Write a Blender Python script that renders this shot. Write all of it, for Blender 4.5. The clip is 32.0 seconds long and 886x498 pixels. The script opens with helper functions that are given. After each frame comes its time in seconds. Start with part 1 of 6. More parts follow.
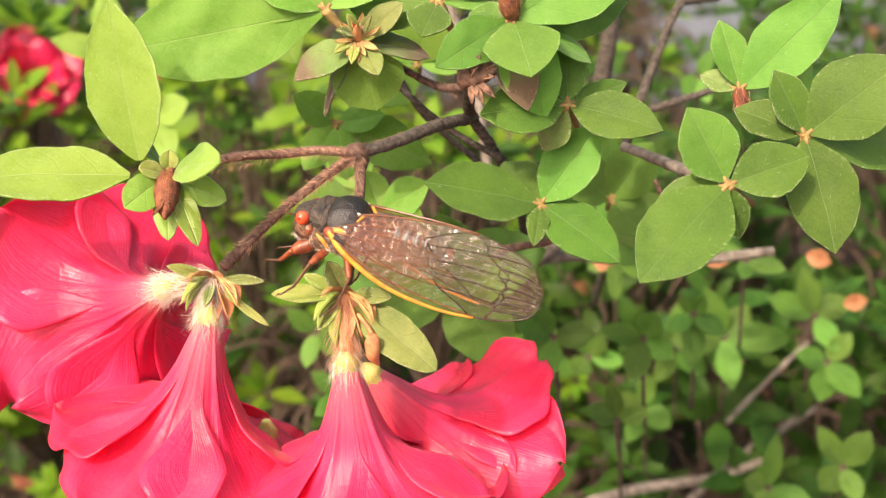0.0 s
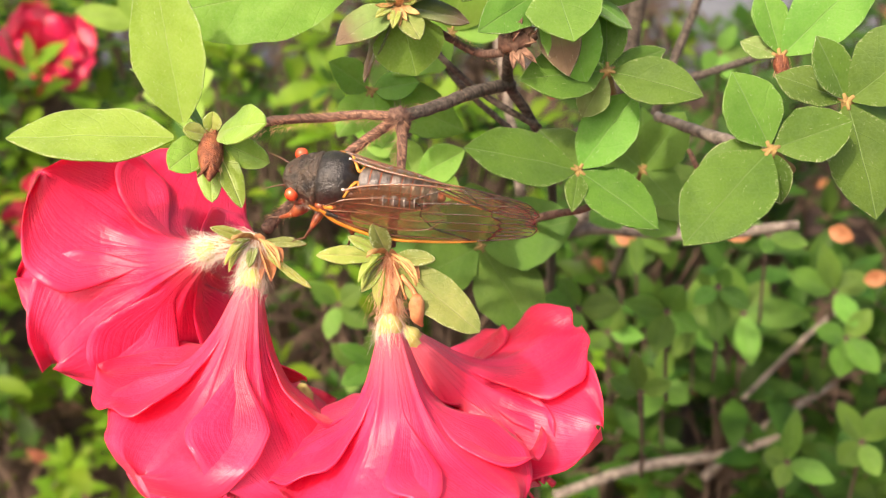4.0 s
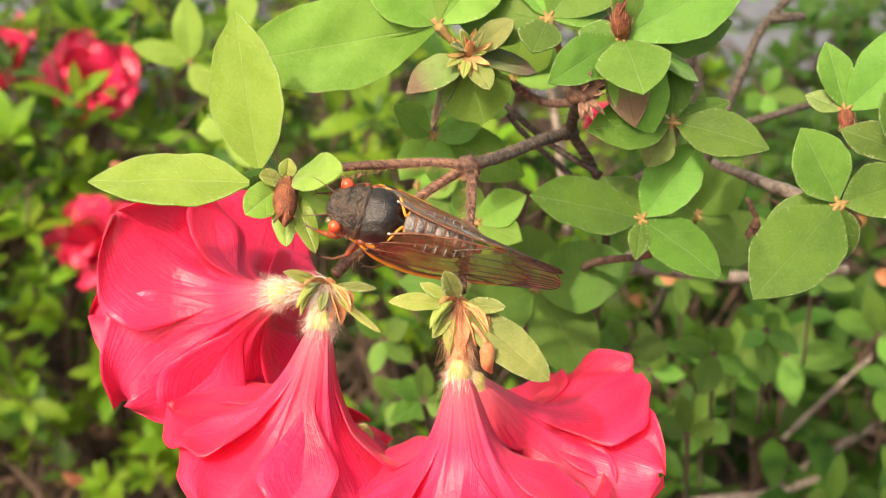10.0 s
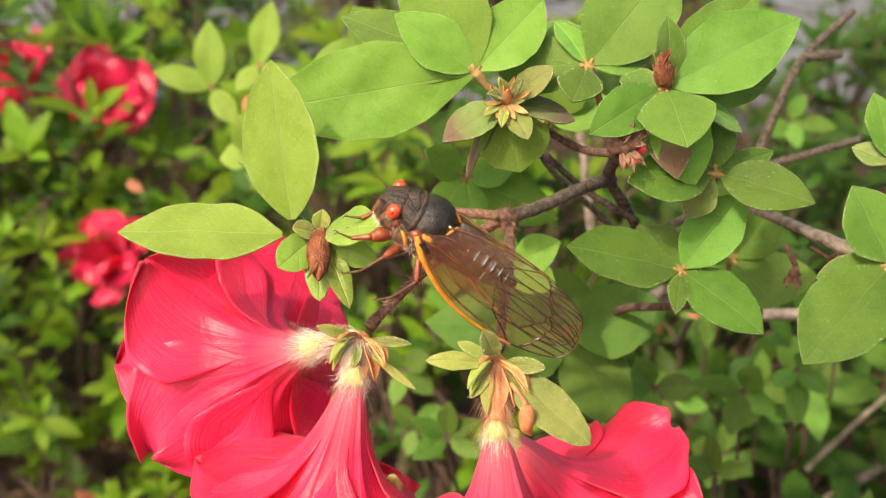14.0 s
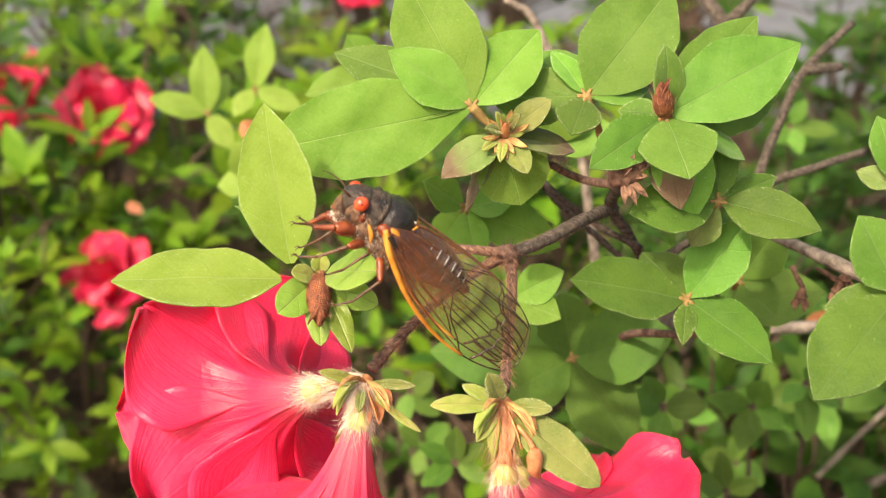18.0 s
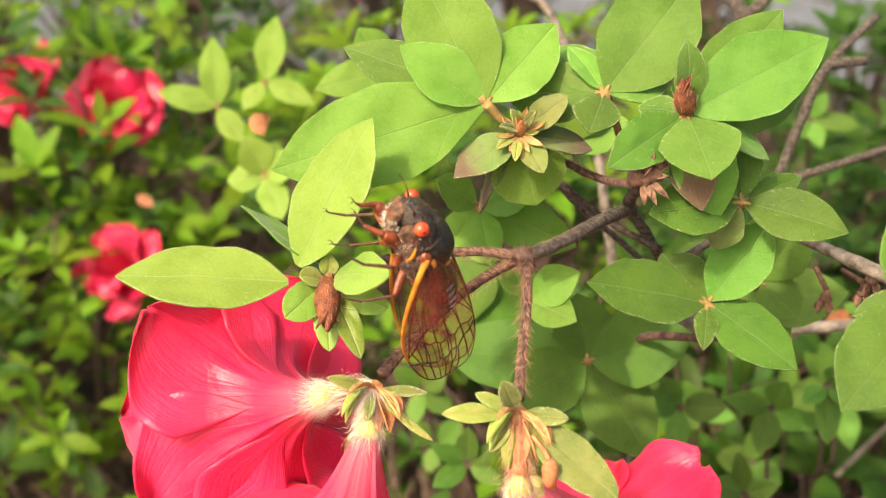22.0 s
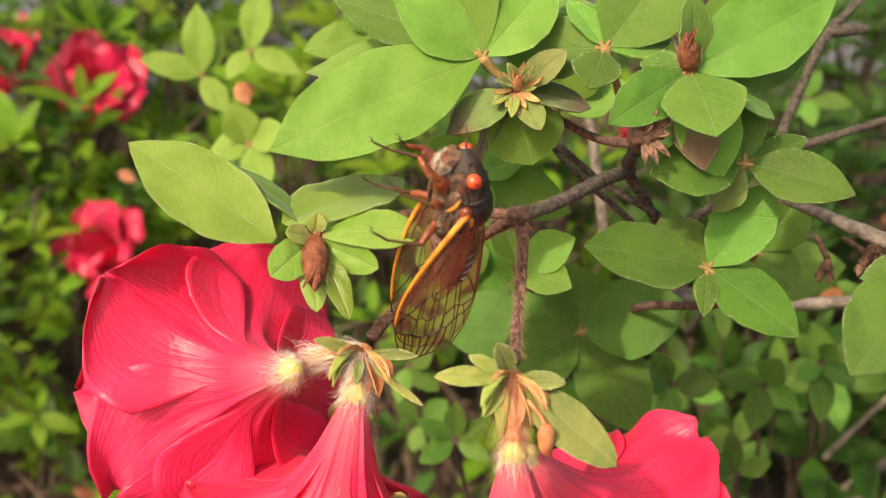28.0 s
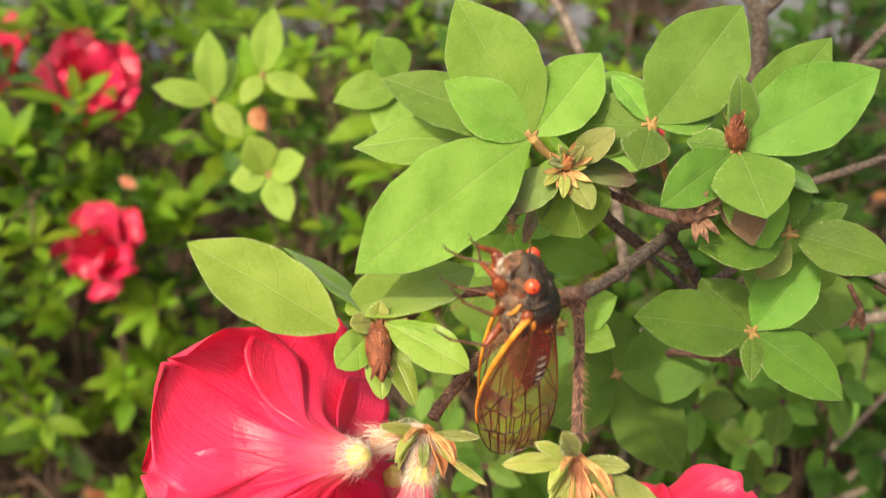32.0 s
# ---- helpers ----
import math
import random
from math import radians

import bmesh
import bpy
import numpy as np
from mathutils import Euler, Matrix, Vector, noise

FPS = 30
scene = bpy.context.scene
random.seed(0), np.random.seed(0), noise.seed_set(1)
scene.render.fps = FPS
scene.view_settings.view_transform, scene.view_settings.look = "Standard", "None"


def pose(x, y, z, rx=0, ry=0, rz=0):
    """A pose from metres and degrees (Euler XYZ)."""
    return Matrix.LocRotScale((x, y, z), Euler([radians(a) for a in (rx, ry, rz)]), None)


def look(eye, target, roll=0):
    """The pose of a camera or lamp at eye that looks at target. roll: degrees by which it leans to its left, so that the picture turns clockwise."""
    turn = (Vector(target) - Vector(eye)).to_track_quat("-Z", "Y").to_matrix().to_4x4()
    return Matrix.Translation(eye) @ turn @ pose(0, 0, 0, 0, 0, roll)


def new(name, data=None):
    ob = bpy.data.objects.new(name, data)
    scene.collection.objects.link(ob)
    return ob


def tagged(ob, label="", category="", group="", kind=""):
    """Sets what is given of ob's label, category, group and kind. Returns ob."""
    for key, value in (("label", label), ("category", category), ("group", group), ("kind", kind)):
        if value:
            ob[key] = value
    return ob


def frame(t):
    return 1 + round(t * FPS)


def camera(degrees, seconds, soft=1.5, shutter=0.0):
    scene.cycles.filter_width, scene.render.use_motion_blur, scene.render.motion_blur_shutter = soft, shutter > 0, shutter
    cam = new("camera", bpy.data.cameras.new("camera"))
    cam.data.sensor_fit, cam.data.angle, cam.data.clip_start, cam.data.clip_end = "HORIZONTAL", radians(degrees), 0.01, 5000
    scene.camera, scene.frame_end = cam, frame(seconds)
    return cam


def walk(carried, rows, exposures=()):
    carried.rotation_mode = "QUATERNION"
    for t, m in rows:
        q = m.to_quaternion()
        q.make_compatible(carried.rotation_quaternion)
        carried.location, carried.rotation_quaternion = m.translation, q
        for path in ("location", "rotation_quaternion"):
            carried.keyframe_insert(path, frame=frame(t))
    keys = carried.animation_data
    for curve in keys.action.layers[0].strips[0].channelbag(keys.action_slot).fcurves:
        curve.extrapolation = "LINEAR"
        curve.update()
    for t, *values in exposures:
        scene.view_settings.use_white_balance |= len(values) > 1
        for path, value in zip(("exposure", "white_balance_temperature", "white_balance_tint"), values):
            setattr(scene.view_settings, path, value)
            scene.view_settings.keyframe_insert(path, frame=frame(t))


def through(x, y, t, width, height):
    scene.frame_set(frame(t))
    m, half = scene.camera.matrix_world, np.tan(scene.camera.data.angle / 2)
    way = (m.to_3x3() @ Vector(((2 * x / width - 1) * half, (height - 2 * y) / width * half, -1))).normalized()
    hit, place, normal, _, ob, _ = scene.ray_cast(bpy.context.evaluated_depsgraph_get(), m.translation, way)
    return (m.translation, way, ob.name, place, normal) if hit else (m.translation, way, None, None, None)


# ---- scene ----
cam = camera(46.0, 32.0, 1.15, 0.3)
cam.data.dof.use_dof = True
cam.data.dof.focus_distance = 0.145
cam.data.dof.aperture_fstop = 27.0

# The shrub's own frame: millimetres right, ahead and up, leaning 28 degrees down, 0.45 m above the ground.
FRAME = pose(0, 0, 0.45, -28, 0, 0)
PATH = [
    (0, 4.30, 5.40, 4.50, 0.533, -0.527, -0.923),
    (0.5, 6.00, 7.36, 3.99, 0.616, -0.607, -1.035),
    (1, 2.36, 7.15, 7.27, 0.875, -0.744, -0.990),
    (1.5, 0.51, 6.69, 8.76, 0.943, -0.675, -0.618),
    (2, 2.10, 7.97, 6.49, 0.933, -0.770, -0.051),
    (2.5, 0.84, 10.34, 7.29, 0.945, -1.344, -0.246),
    (3, 2.47, 10.27, 6.13, 0.908, -1.440, -0.205),
    (3.5, 1.23, 7.92, 4.29, 0.862, -1.558, -0.438),
    (5.5, -5.91, -2.36, -3.30, 0.439, -0.458, -0.550),
    (6, -5.24, -1.44, -1.32, 0.458, -0.117, -0.497),
    (6.5, -4.84, -0.10, 1.46, 0.589, -0.064, -0.588),
    (7, -3.91, 2.32, 1.25, 0.735, -0.115, -0.680),
    (7.5, -5.37, -0.29, 1.48, 0.792, 0.158, -0.573),
    (8, -9.49, 1.31, 4.51, 0.993, -0.170, -0.721),
    (8.5, -11.29, 0.90, 6.86, 1.218, 0.154, -0.114),
    (9, -8.84, 3.00, 6.58, 1.377, 0.123, -0.015),
    (9.5, -9.05, 3.17, 9.31, 1.770, -0.219, -0.088),
    (10, -7.35, 1.95, 4.96, 2.004, -0.059, 0.368),
    (10.5, -12.65, 2.82, 3.51, 2.158, -0.243, 0.327),
    (11, -13.06, 1.05, 7.53, 1.785, 0.124, 0.520),
    (11.5, -11.52, 1.17, 10.76, 1.758, 0.299, 0.472),
    (12, -12.25, 4.82, 11.62, 1.881, 0.111, 0.637),
    (12.5, -11.28, 5.65, 13.86, 2.306, 0.316, 0.872),
    (13, -15.11, 7.18, 11.30, 2.245, 0.747, 2.021),
    (13.5, -13.46, 5.34, 11.58, 2.330, 0.432, 1.497),
    (15.5, -8.55, 6.80, 12.07, 2.696, 0.072, -0.410),
    (16, -7.97, 4.77, 10.76, 2.719, -0.216, -0.790),
    (16.5, -11.01, 3.29, 6.90, 2.669, 0.104, -0.575),
    (17, -13.86, 2.30, 7.40, 2.608, 0.114, -0.902),
    (17.5, -11.77, 3.57, 15.21, 2.577, 0.326, -1.040),
    (18, -11.34, 7.66, 17.05, 2.642, 0.293, -0.805),
    (18.5, -8.98, 7.87, 18.23, 2.777, 0.277, -0.750),
    (19, -8.99, 7.79, 16.16, 2.927, 0.276, -0.718),
    (19.5, -8.94, 9.02, 16.20, 3.050, -0.033, -0.995),
    (20, -9.39, 10.54, 19.99, 3.158, -0.189, -1.082),
    (20.5, -10.20, 11.98, 21.71, 3.265, -0.027, -0.638),
    (21, -10.38, 13.19, 21.35, 3.269, -0.226, -0.739),
    (21.5, -12.29, 12.03, 19.15, 3.431, -0.371, -0.577),
    (22, -11.48, 12.40, 18.74, 3.367, -0.255, -0.670),
    (22.5, -13.20, 12.77, 20.44, 3.466, -0.044, -0.321),
    (23, -12.07, 16.94, 21.93, 3.471, -0.550, -0.462),
    (23.5, -11.60, 17.23, 18.67, 3.650, -1.244, -0.332),
    (24, -10.83, 18.83, 17.99, 3.504, -1.403, -0.575),
    (24.5, -9.46, 20.09, 17.48, 3.449, -1.483, -0.585),
    (26.5, -12.01, 14.80, 14.98, 2.764, -0.983, 0.463),
    (27, -13.89, 16.08, 13.90, 2.764, -0.885, 0.402),
    (27.5, -10.97, 15.77, 15.38, 2.612, -0.758, 0.569),
    (28, -13.03, 17.78, 14.84, 2.459, -0.893, -0.111),
    (28.5, -12.49, 16.57, 16.02, 2.352, -0.546, 0.481),
    (29, -14.12, 15.28, 17.63, 2.080, -0.631, 0.258),
    (29.5, -11.77, 15.03, 14.85, 2.202, -0.728, 0.077),
    (30, -11.73, 14.52, 20.04, 2.327, -1.495, -0.994),
    (30.5, -12.42, 13.21, 25.68, 2.585, -2.191, -1.140),
    (31, -14.58, 14.11, 19.66, 2.370, -1.843, -0.684),
    (31.5, -23.28, 14.17, 21.07, 1.653, -1.702, -1.143),
    (32, -22.94, 14.95, 31.31, 1.362, -3.127, -1.595),
]
EXPOSURES = [(t, stops + 0.1, kelvin, tint) for t, stops, kelvin, tint in ((0, 0.22, 7600, 17), (3.5, 0.22, 7600, 17), (6, 0.20, 7700, 15), (8, 0.06, 7800, 14), (9, 0.0, 7900, 14), (10, 0.10, 7900, 14), (11, 0.12, 7900, 14), (12, 0.0, 8000, 13), (13, -0.10, 8000, 13), (16, 0.08, 8000, 13), (20, 0.10, 8000, 13), (23, 0.20, 8000, 12), (24, 0.10, 8000, 13), (27, -0.22, 8000, 13), (31, -0.24, 8000, 13), (32, -0.08, 8000, 12))]
walk(cam, [(t, FRAME @ pose(x / 1000, y / 1000, z / 1000, 0, 0, yaw) @ pose(0, 0, 0, 90 + pitch, 0, 0) @ pose(0, 0, 0, 0, 0, roll))
           for t, x, y, z, yaw, pitch, roll in PATH], EXPOSURES)

# ---- sky and sun ----
SUN_AWAY, SUN_UP = 222.0, 52.0      # compass turn from +y, clockwise, and height, in degrees
world = bpy.data.worlds.new("sky")
scene.world = world
world.use_nodes = True
wn = world.node_tree.nodes
sky = wn.new("ShaderNodeTexSky")
sky.sky_type = "NISHITA"
sky.sun_disc = False
sky.dust_density, sky.ozone_density = 6.0, 0.3
sky.sun_elevation, sky.sun_rotation = radians(SUN_UP), radians(SUN_AWAY)
wn["Background"].inputs[1].default_value = 0.28
world.node_tree.links.new(sky.outputs[0], wn["Background"].inputs[0])
sun_data = bpy.data.lights.new("sun", "SUN")
sun_data.energy, sun_data.angle, sun_data.color = 3.7, radians(2.0), (1.0, 0.95, 0.86)
sun = new("sun", sun_data)
away, up = radians(SUN_AWAY), radians(SUN_UP)
sun.matrix_world = look((0, 0, 3), Vector((0, 0, 3)) - Vector((math.sin(away) * math.cos(up), math.cos(away) * math.cos(up), math.sin(up))))


# ---- materials ----
def material(name):
    mat = bpy.data.materials.new(name)
    mat.use_nodes = True
    nt = mat.node_tree
    return mat, nt, nt.nodes["Principled BSDF"], nt.nodes["Material Output"]


def node(nt, kind, **values):
    n = nt.nodes.new(kind)
    for key, value in values.items():
        n.inputs[key.replace("_", " ")].default_value = value
    return n


def ramp(nt, source, stops):
    r = nt.nodes.new("ShaderNodeValToRGB")
    while len(r.color_ramp.elements) < len(stops):
        r.color_ramp.elements.new(0.5)
    for e, (p, c) in zip(r.color_ramp.elements, stops):
        e.position, e.color = p, (*c, 1)
    nt.links.new(source, r.inputs[0])
    return r.outputs[0]


def mix(nt, fac, a, b, mode="MIX"):
    m = nt.nodes.new("ShaderNodeMix")
    m.data_type, m.blend_type = "RGBA", mode
    for socket, value in ((m.inputs[0], fac), (m.inputs[6], a), (m.inputs[7], b)):
        if isinstance(value, (int, float)):
            socket.default_value = value
        elif isinstance(value, tuple):
            socket.default_value = (*value, 1)
        else:
            nt.links.new(value, socket)
    return m.outputs[2]


def math_node(nt, op, a, b=0.0, c=0.0):
    m = nt.nodes.new("ShaderNodeMath")
    m.operation = op
    for socket, value in zip(m.inputs, (a, b, c)):
        if isinstance(value, (int, float)):
            socket.default_value = value
        else:
            nt.links.new(value, socket)
    return m.outputs[0]


def noise_tex(nt, scale, detail=3.0, coords="Object", stretch=None):
    tc = nt.nodes.new("ShaderNodeTexCoord")
    out = tc.outputs[coords]
    if stretch:
        mp = nt.nodes.new("ShaderNodeMapping")
        mp.inputs["Scale"].default_value = stretch
        nt.links.new(out, mp.inputs[0])
        out = mp.outputs[0]
    n = node(nt, "ShaderNodeTexNoise", Scale=scale, Detail=detail)
    nt.links.new(out, n.inputs["Vector"])
    return n.outputs[0]


def bump(nt, bsdf, height, strength, distance):
    b = node(nt, "ShaderNodeBump", Strength=strength, Distance=distance)
    nt.links.new(height, b.inputs["Height"])
    nt.links.new(b.outputs[0], bsdf.inputs["Normal"])
    return b.outputs[0]


def leaf_material(name, dark, light, vein, through_colour, through=0.4, rough=0.58, islands=False, tip=None, spots=0.0, vary=0.45):
    """Leaf blade: mottled, with a pale midrib and side veins, light shining through it."""
    mat, nt, bsdf, out = material(name)
    big = noise_tex(nt, 150.0, 5.0)
    fine = noise_tex(nt, 1500.0, 4.0)
    blotch = math_node(nt, "MULTIPLY_ADD", noise_tex(nt, 700.0, 3.0), 0.35, math_node(nt, "MULTIPLY", big, 0.65))
    colour = ramp(nt, blotch, [(0.40, dark), (0.58, light)])
    if islands:
        pick = nt.nodes.new("ShaderNodeNewGeometry").outputs["Random Per Island"]
    else:
        pick = nt.nodes.new("ShaderNodeObjectInfo").outputs["Random"]
    hsv = nt.nodes.new("ShaderNodeHueSaturation")
    nt.links.new(math_node(nt, "MULTIPLY_ADD", pick, 0.035, 0.4825), hsv.inputs["Hue"])
    nt.links.new(math_node(nt, "MULTIPLY_ADD", pick, vary, 1.005 - vary / 2), hsv.inputs["Value"])
    nt.links.new(colour, hsv.inputs["Color"])
    colour = hsv.outputs[0]
    height = fine
    if not islands:
        tc = nt.nodes.new("ShaderNodeTexCoord")
        sep = nt.nodes.new("ShaderNodeSeparateXYZ")
        nt.links.new(tc.outputs["Object"], sep.inputs[0])
        y = math_node(nt, "ABSOLUTE", sep.outputs["Y"])
        rib = math_node(nt, "SUBTRACT", 1.0, math_node(nt, "MULTIPLY", y, 7500.0))
        rib = math_node(nt, "MAXIMUM", rib, 0.0)
        slant = math_node(nt, "MULTIPLY_ADD", y, -0.9, sep.outputs["X"])
        wob = math_node(nt, "MULTIPLY", noise_tex(nt, 260.0, 2.0), 0.0016)
        wave = math_node(nt, "PINGPONG", math_node(nt, "ADD", slant, wob), 0.0023)
        side = math_node(nt, "MAXIMUM", math_node(nt, "SUBTRACT", 1.0, math_node(nt, "MULTIPLY", wave, 5200.0)), 0.0)
        cells = nt.nodes.new("ShaderNodeTexVoronoi")
        cells.feature = "DISTANCE_TO_EDGE"
        cells.inputs["Scale"].default_value = 1100.0
        nt.links.new(tc.outputs["Object"], cells.inputs["Vector"])
        net = math_node(nt, "MAXIMUM", math_node(nt, "MULTIPLY_ADD", cells.outputs["Distance"], -9.0, 1.0), 0.0)
        lines = math_node(nt, "MAXIMUM", math_node(nt, "MULTIPLY", rib, 0.55), math_node(nt, "MAXIMUM", math_node(nt, "MULTIPLY", side, 0.05), math_node(nt, "MULTIPLY", net, 0.07)))
        colour = mix(nt, lines, colour, vein)
        felt = noise_tex(nt, 2600.0, 3.0)
        colour = mix(nt, math_node(nt, "MULTIPLY", ramp(nt, felt, [(0.42, (0, 0, 0)), (0.72, (1, 1, 1))]), 0.22), colour, vein)
        height = math_node(nt, "SUBTRACT", math_node(nt, "MULTIPLY_ADD", fine, 0.45, math_node(nt, "MULTIPLY", big, 1.5)), math_node(nt, "ADD", math_node(nt, "MULTIPLY", net, 0.10), math_node(nt, "ADD", math_node(nt, "MULTIPLY", rib, 0.6), math_node(nt, "MULTIPLY", side, 0.22))))
        if tip:
            worn = ramp(nt, math_node(nt, "ADD", math_node(nt, "MULTIPLY", sep.outputs["X"], 62.0), math_node(nt, "MULTIPLY", big, 0.8)), [(0.74, (0, 0, 0)), (1.0, (1, 1, 1))])
            colour = mix(nt, worn, colour, tip)
    if spots:
        dots = ramp(nt, noise_tex(nt, 900.0, 1.0), [(0.66, (0, 0, 0)), (0.74, (1, 1, 1))])
        colour = mix(nt, math_node(nt, "MULTIPLY", dots, spots), colour, (0.10, 0.07, 0.03))
    nt.links.new(colour, bsdf.inputs["Base Color"])
    bsdf.inputs["Roughness"].default_value = rough
    bsdf.inputs["Specular IOR Level"].default_value = 0.14 if islands else 0.28
    bsdf.inputs["Sheen Weight"].default_value = 0.0 if islands else 0.34
    bsdf.inputs["Sheen Roughness"].default_value = 0.45
    normal = bump(nt, bsdf, height, 0.65, 0.00020)
    tr = nt.nodes.new("ShaderNodeBsdfTranslucent")
    nt.links.new(mix(nt, 0.75, colour, through_colour), tr.inputs["Color"])
    nt.links.new(normal, tr.inputs["Normal"])
    ms = nt.nodes.new("ShaderNodeMixShader")
    ms.inputs[0].default_value = through
    nt.links.new(bsdf.outputs[0], ms.inputs[1])
    nt.links.new(tr.outputs[0], ms.inputs[2])
    nt.links.new(ms.outputs[0], out.inputs["Surface"])
    return mat


def plain(name, dark, light, scale, rough, grain=0.4, depth=0.0002, spec=0.4, metal=0.0, stretch=None, detail=4.0, sheen=0.0):
    """Two-tone mottled surface with fine relief."""
    mat, nt, bsdf, _ = material(name)
    n = noise_tex(nt, scale, detail, stretch=stretch)
    nt.links.new(ramp(nt, n, [(0.32, dark), (0.68, light)]), bsdf.inputs["Base Color"])
    bsdf.inputs["Roughness"].default_value, bsdf.inputs["Metallic"].default_value = rough, metal
    bsdf.inputs["Specular IOR Level"].default_value = spec
    bsdf.inputs["Sheen Weight"].default_value = sheen
    bump(nt, bsdf, noise_tex(nt, scale * 4, 4.0, stretch=stretch), grain, depth)
    return mat


def petal_material(name, dark, light):
    """Thin satin petal, finely veined along its length, light shining through."""
    mat, nt, bsdf, out = material(name)
    tc = nt.nodes.new("ShaderNodeTexCoord")

    def along(sx, sy, scale, detail):
        mp = nt.nodes.new("ShaderNodeMapping")
        mp.inputs["Scale"].default_value = (sx, sy, 1.0)
        nt.links.new(tc.outputs["UV"], mp.inputs[0])
        tex = node(nt, "ShaderNodeTexNoise", Scale=scale, Detail=detail)
        nt.links.new(mp.outputs[0], tex.inputs["Vector"])
        return tex.outputs[0]
    streak, fine = along(0.9, 9.0, 1.5, 3.0), along(1.0, 34.0, 1.6, 3.0)
    sep = nt.nodes.new("ShaderNodeSeparateXYZ")
    nt.links.new(tc.outputs["UV"], sep.inputs[0])
    big = noise_tex(nt, 85.0, 3.0)
    colour = ramp(nt, big, [(0.3, dark), (0.7, light)])
    colour = mix(nt, math_node(nt, "MULTIPLY", ramp(nt, streak, [(0.50, (0, 0, 0)), (0.75, (1, 1, 1))]), 0.12), colour, (0.92, 0.18, 0.32))
    colour = mix(nt, math_node(nt, "MULTIPLY", ramp(nt, fine, [(0.34, (1, 1, 1)), (0.52, (0, 0, 0))]), 0.07), colour, (0.66, 0.010, 0.06))
    hsv = nt.nodes.new("ShaderNodeHueSaturation")
    pick = nt.nodes.new("ShaderNodeObjectInfo").outputs["Random"]
    nt.links.new(math_node(nt, "MULTIPLY_ADD", pick, 0.006, 0.498), hsv.inputs["Hue"])
    nt.links.new(math_node(nt, "MULTIPLY_ADD", pick, 0.16, 0.92), hsv.inputs["Value"])
    nt.links.new(colour, hsv.inputs["Color"])
    colour = hsv.outputs[0]
    foot = ramp(nt, sep.outputs["X"], [(0.02, (0.7, 0.7, 0.7)), (0.32, (0, 0, 0))])
    colour = mix(nt, math_node(nt, "MULTIPLY", foot, streak), colour, (0.94, 0.46, 0.50))
    nt.links.new(colour, bsdf.inputs["Base Color"])
    bsdf.inputs["Roughness"].default_value = 0.35
    bsdf.inputs["Specular IOR Level"].default_value = 0.55
    bsdf.inputs["Sheen Weight"].default_value = 0.10
    bsdf.inputs["Sheen Roughness"].default_value = 0.4
    relief = math_node(nt, "MULTIPLY_ADD", fine, 0.35, math_node(nt, "MULTIPLY_ADD", noise_tex(nt, 230.0, 4.0), 0.8, math_node(nt, "MULTIPLY", noise_tex(nt, 1100.0, 2.0), 0.25)))
    normal = bump(nt, bsdf, relief, 0.6, 0.0007)
    tr = nt.nodes.new("ShaderNodeBsdfTranslucent")
    tr.inputs["Color"].default_value = (0.95, 0.05, 0.15, 1)
    nt.links.new(normal, tr.inputs["Normal"])
    ms = nt.nodes.new("ShaderNodeMixShader")
    ms.inputs[0].default_value = 0.35
    nt.links.new(bsdf.outputs[0], ms.inputs[1])
    nt.links.new(tr.outputs[0], ms.inputs[2])
    nt.links.new(ms.outputs[0], out.inputs["Surface"])
    return mat


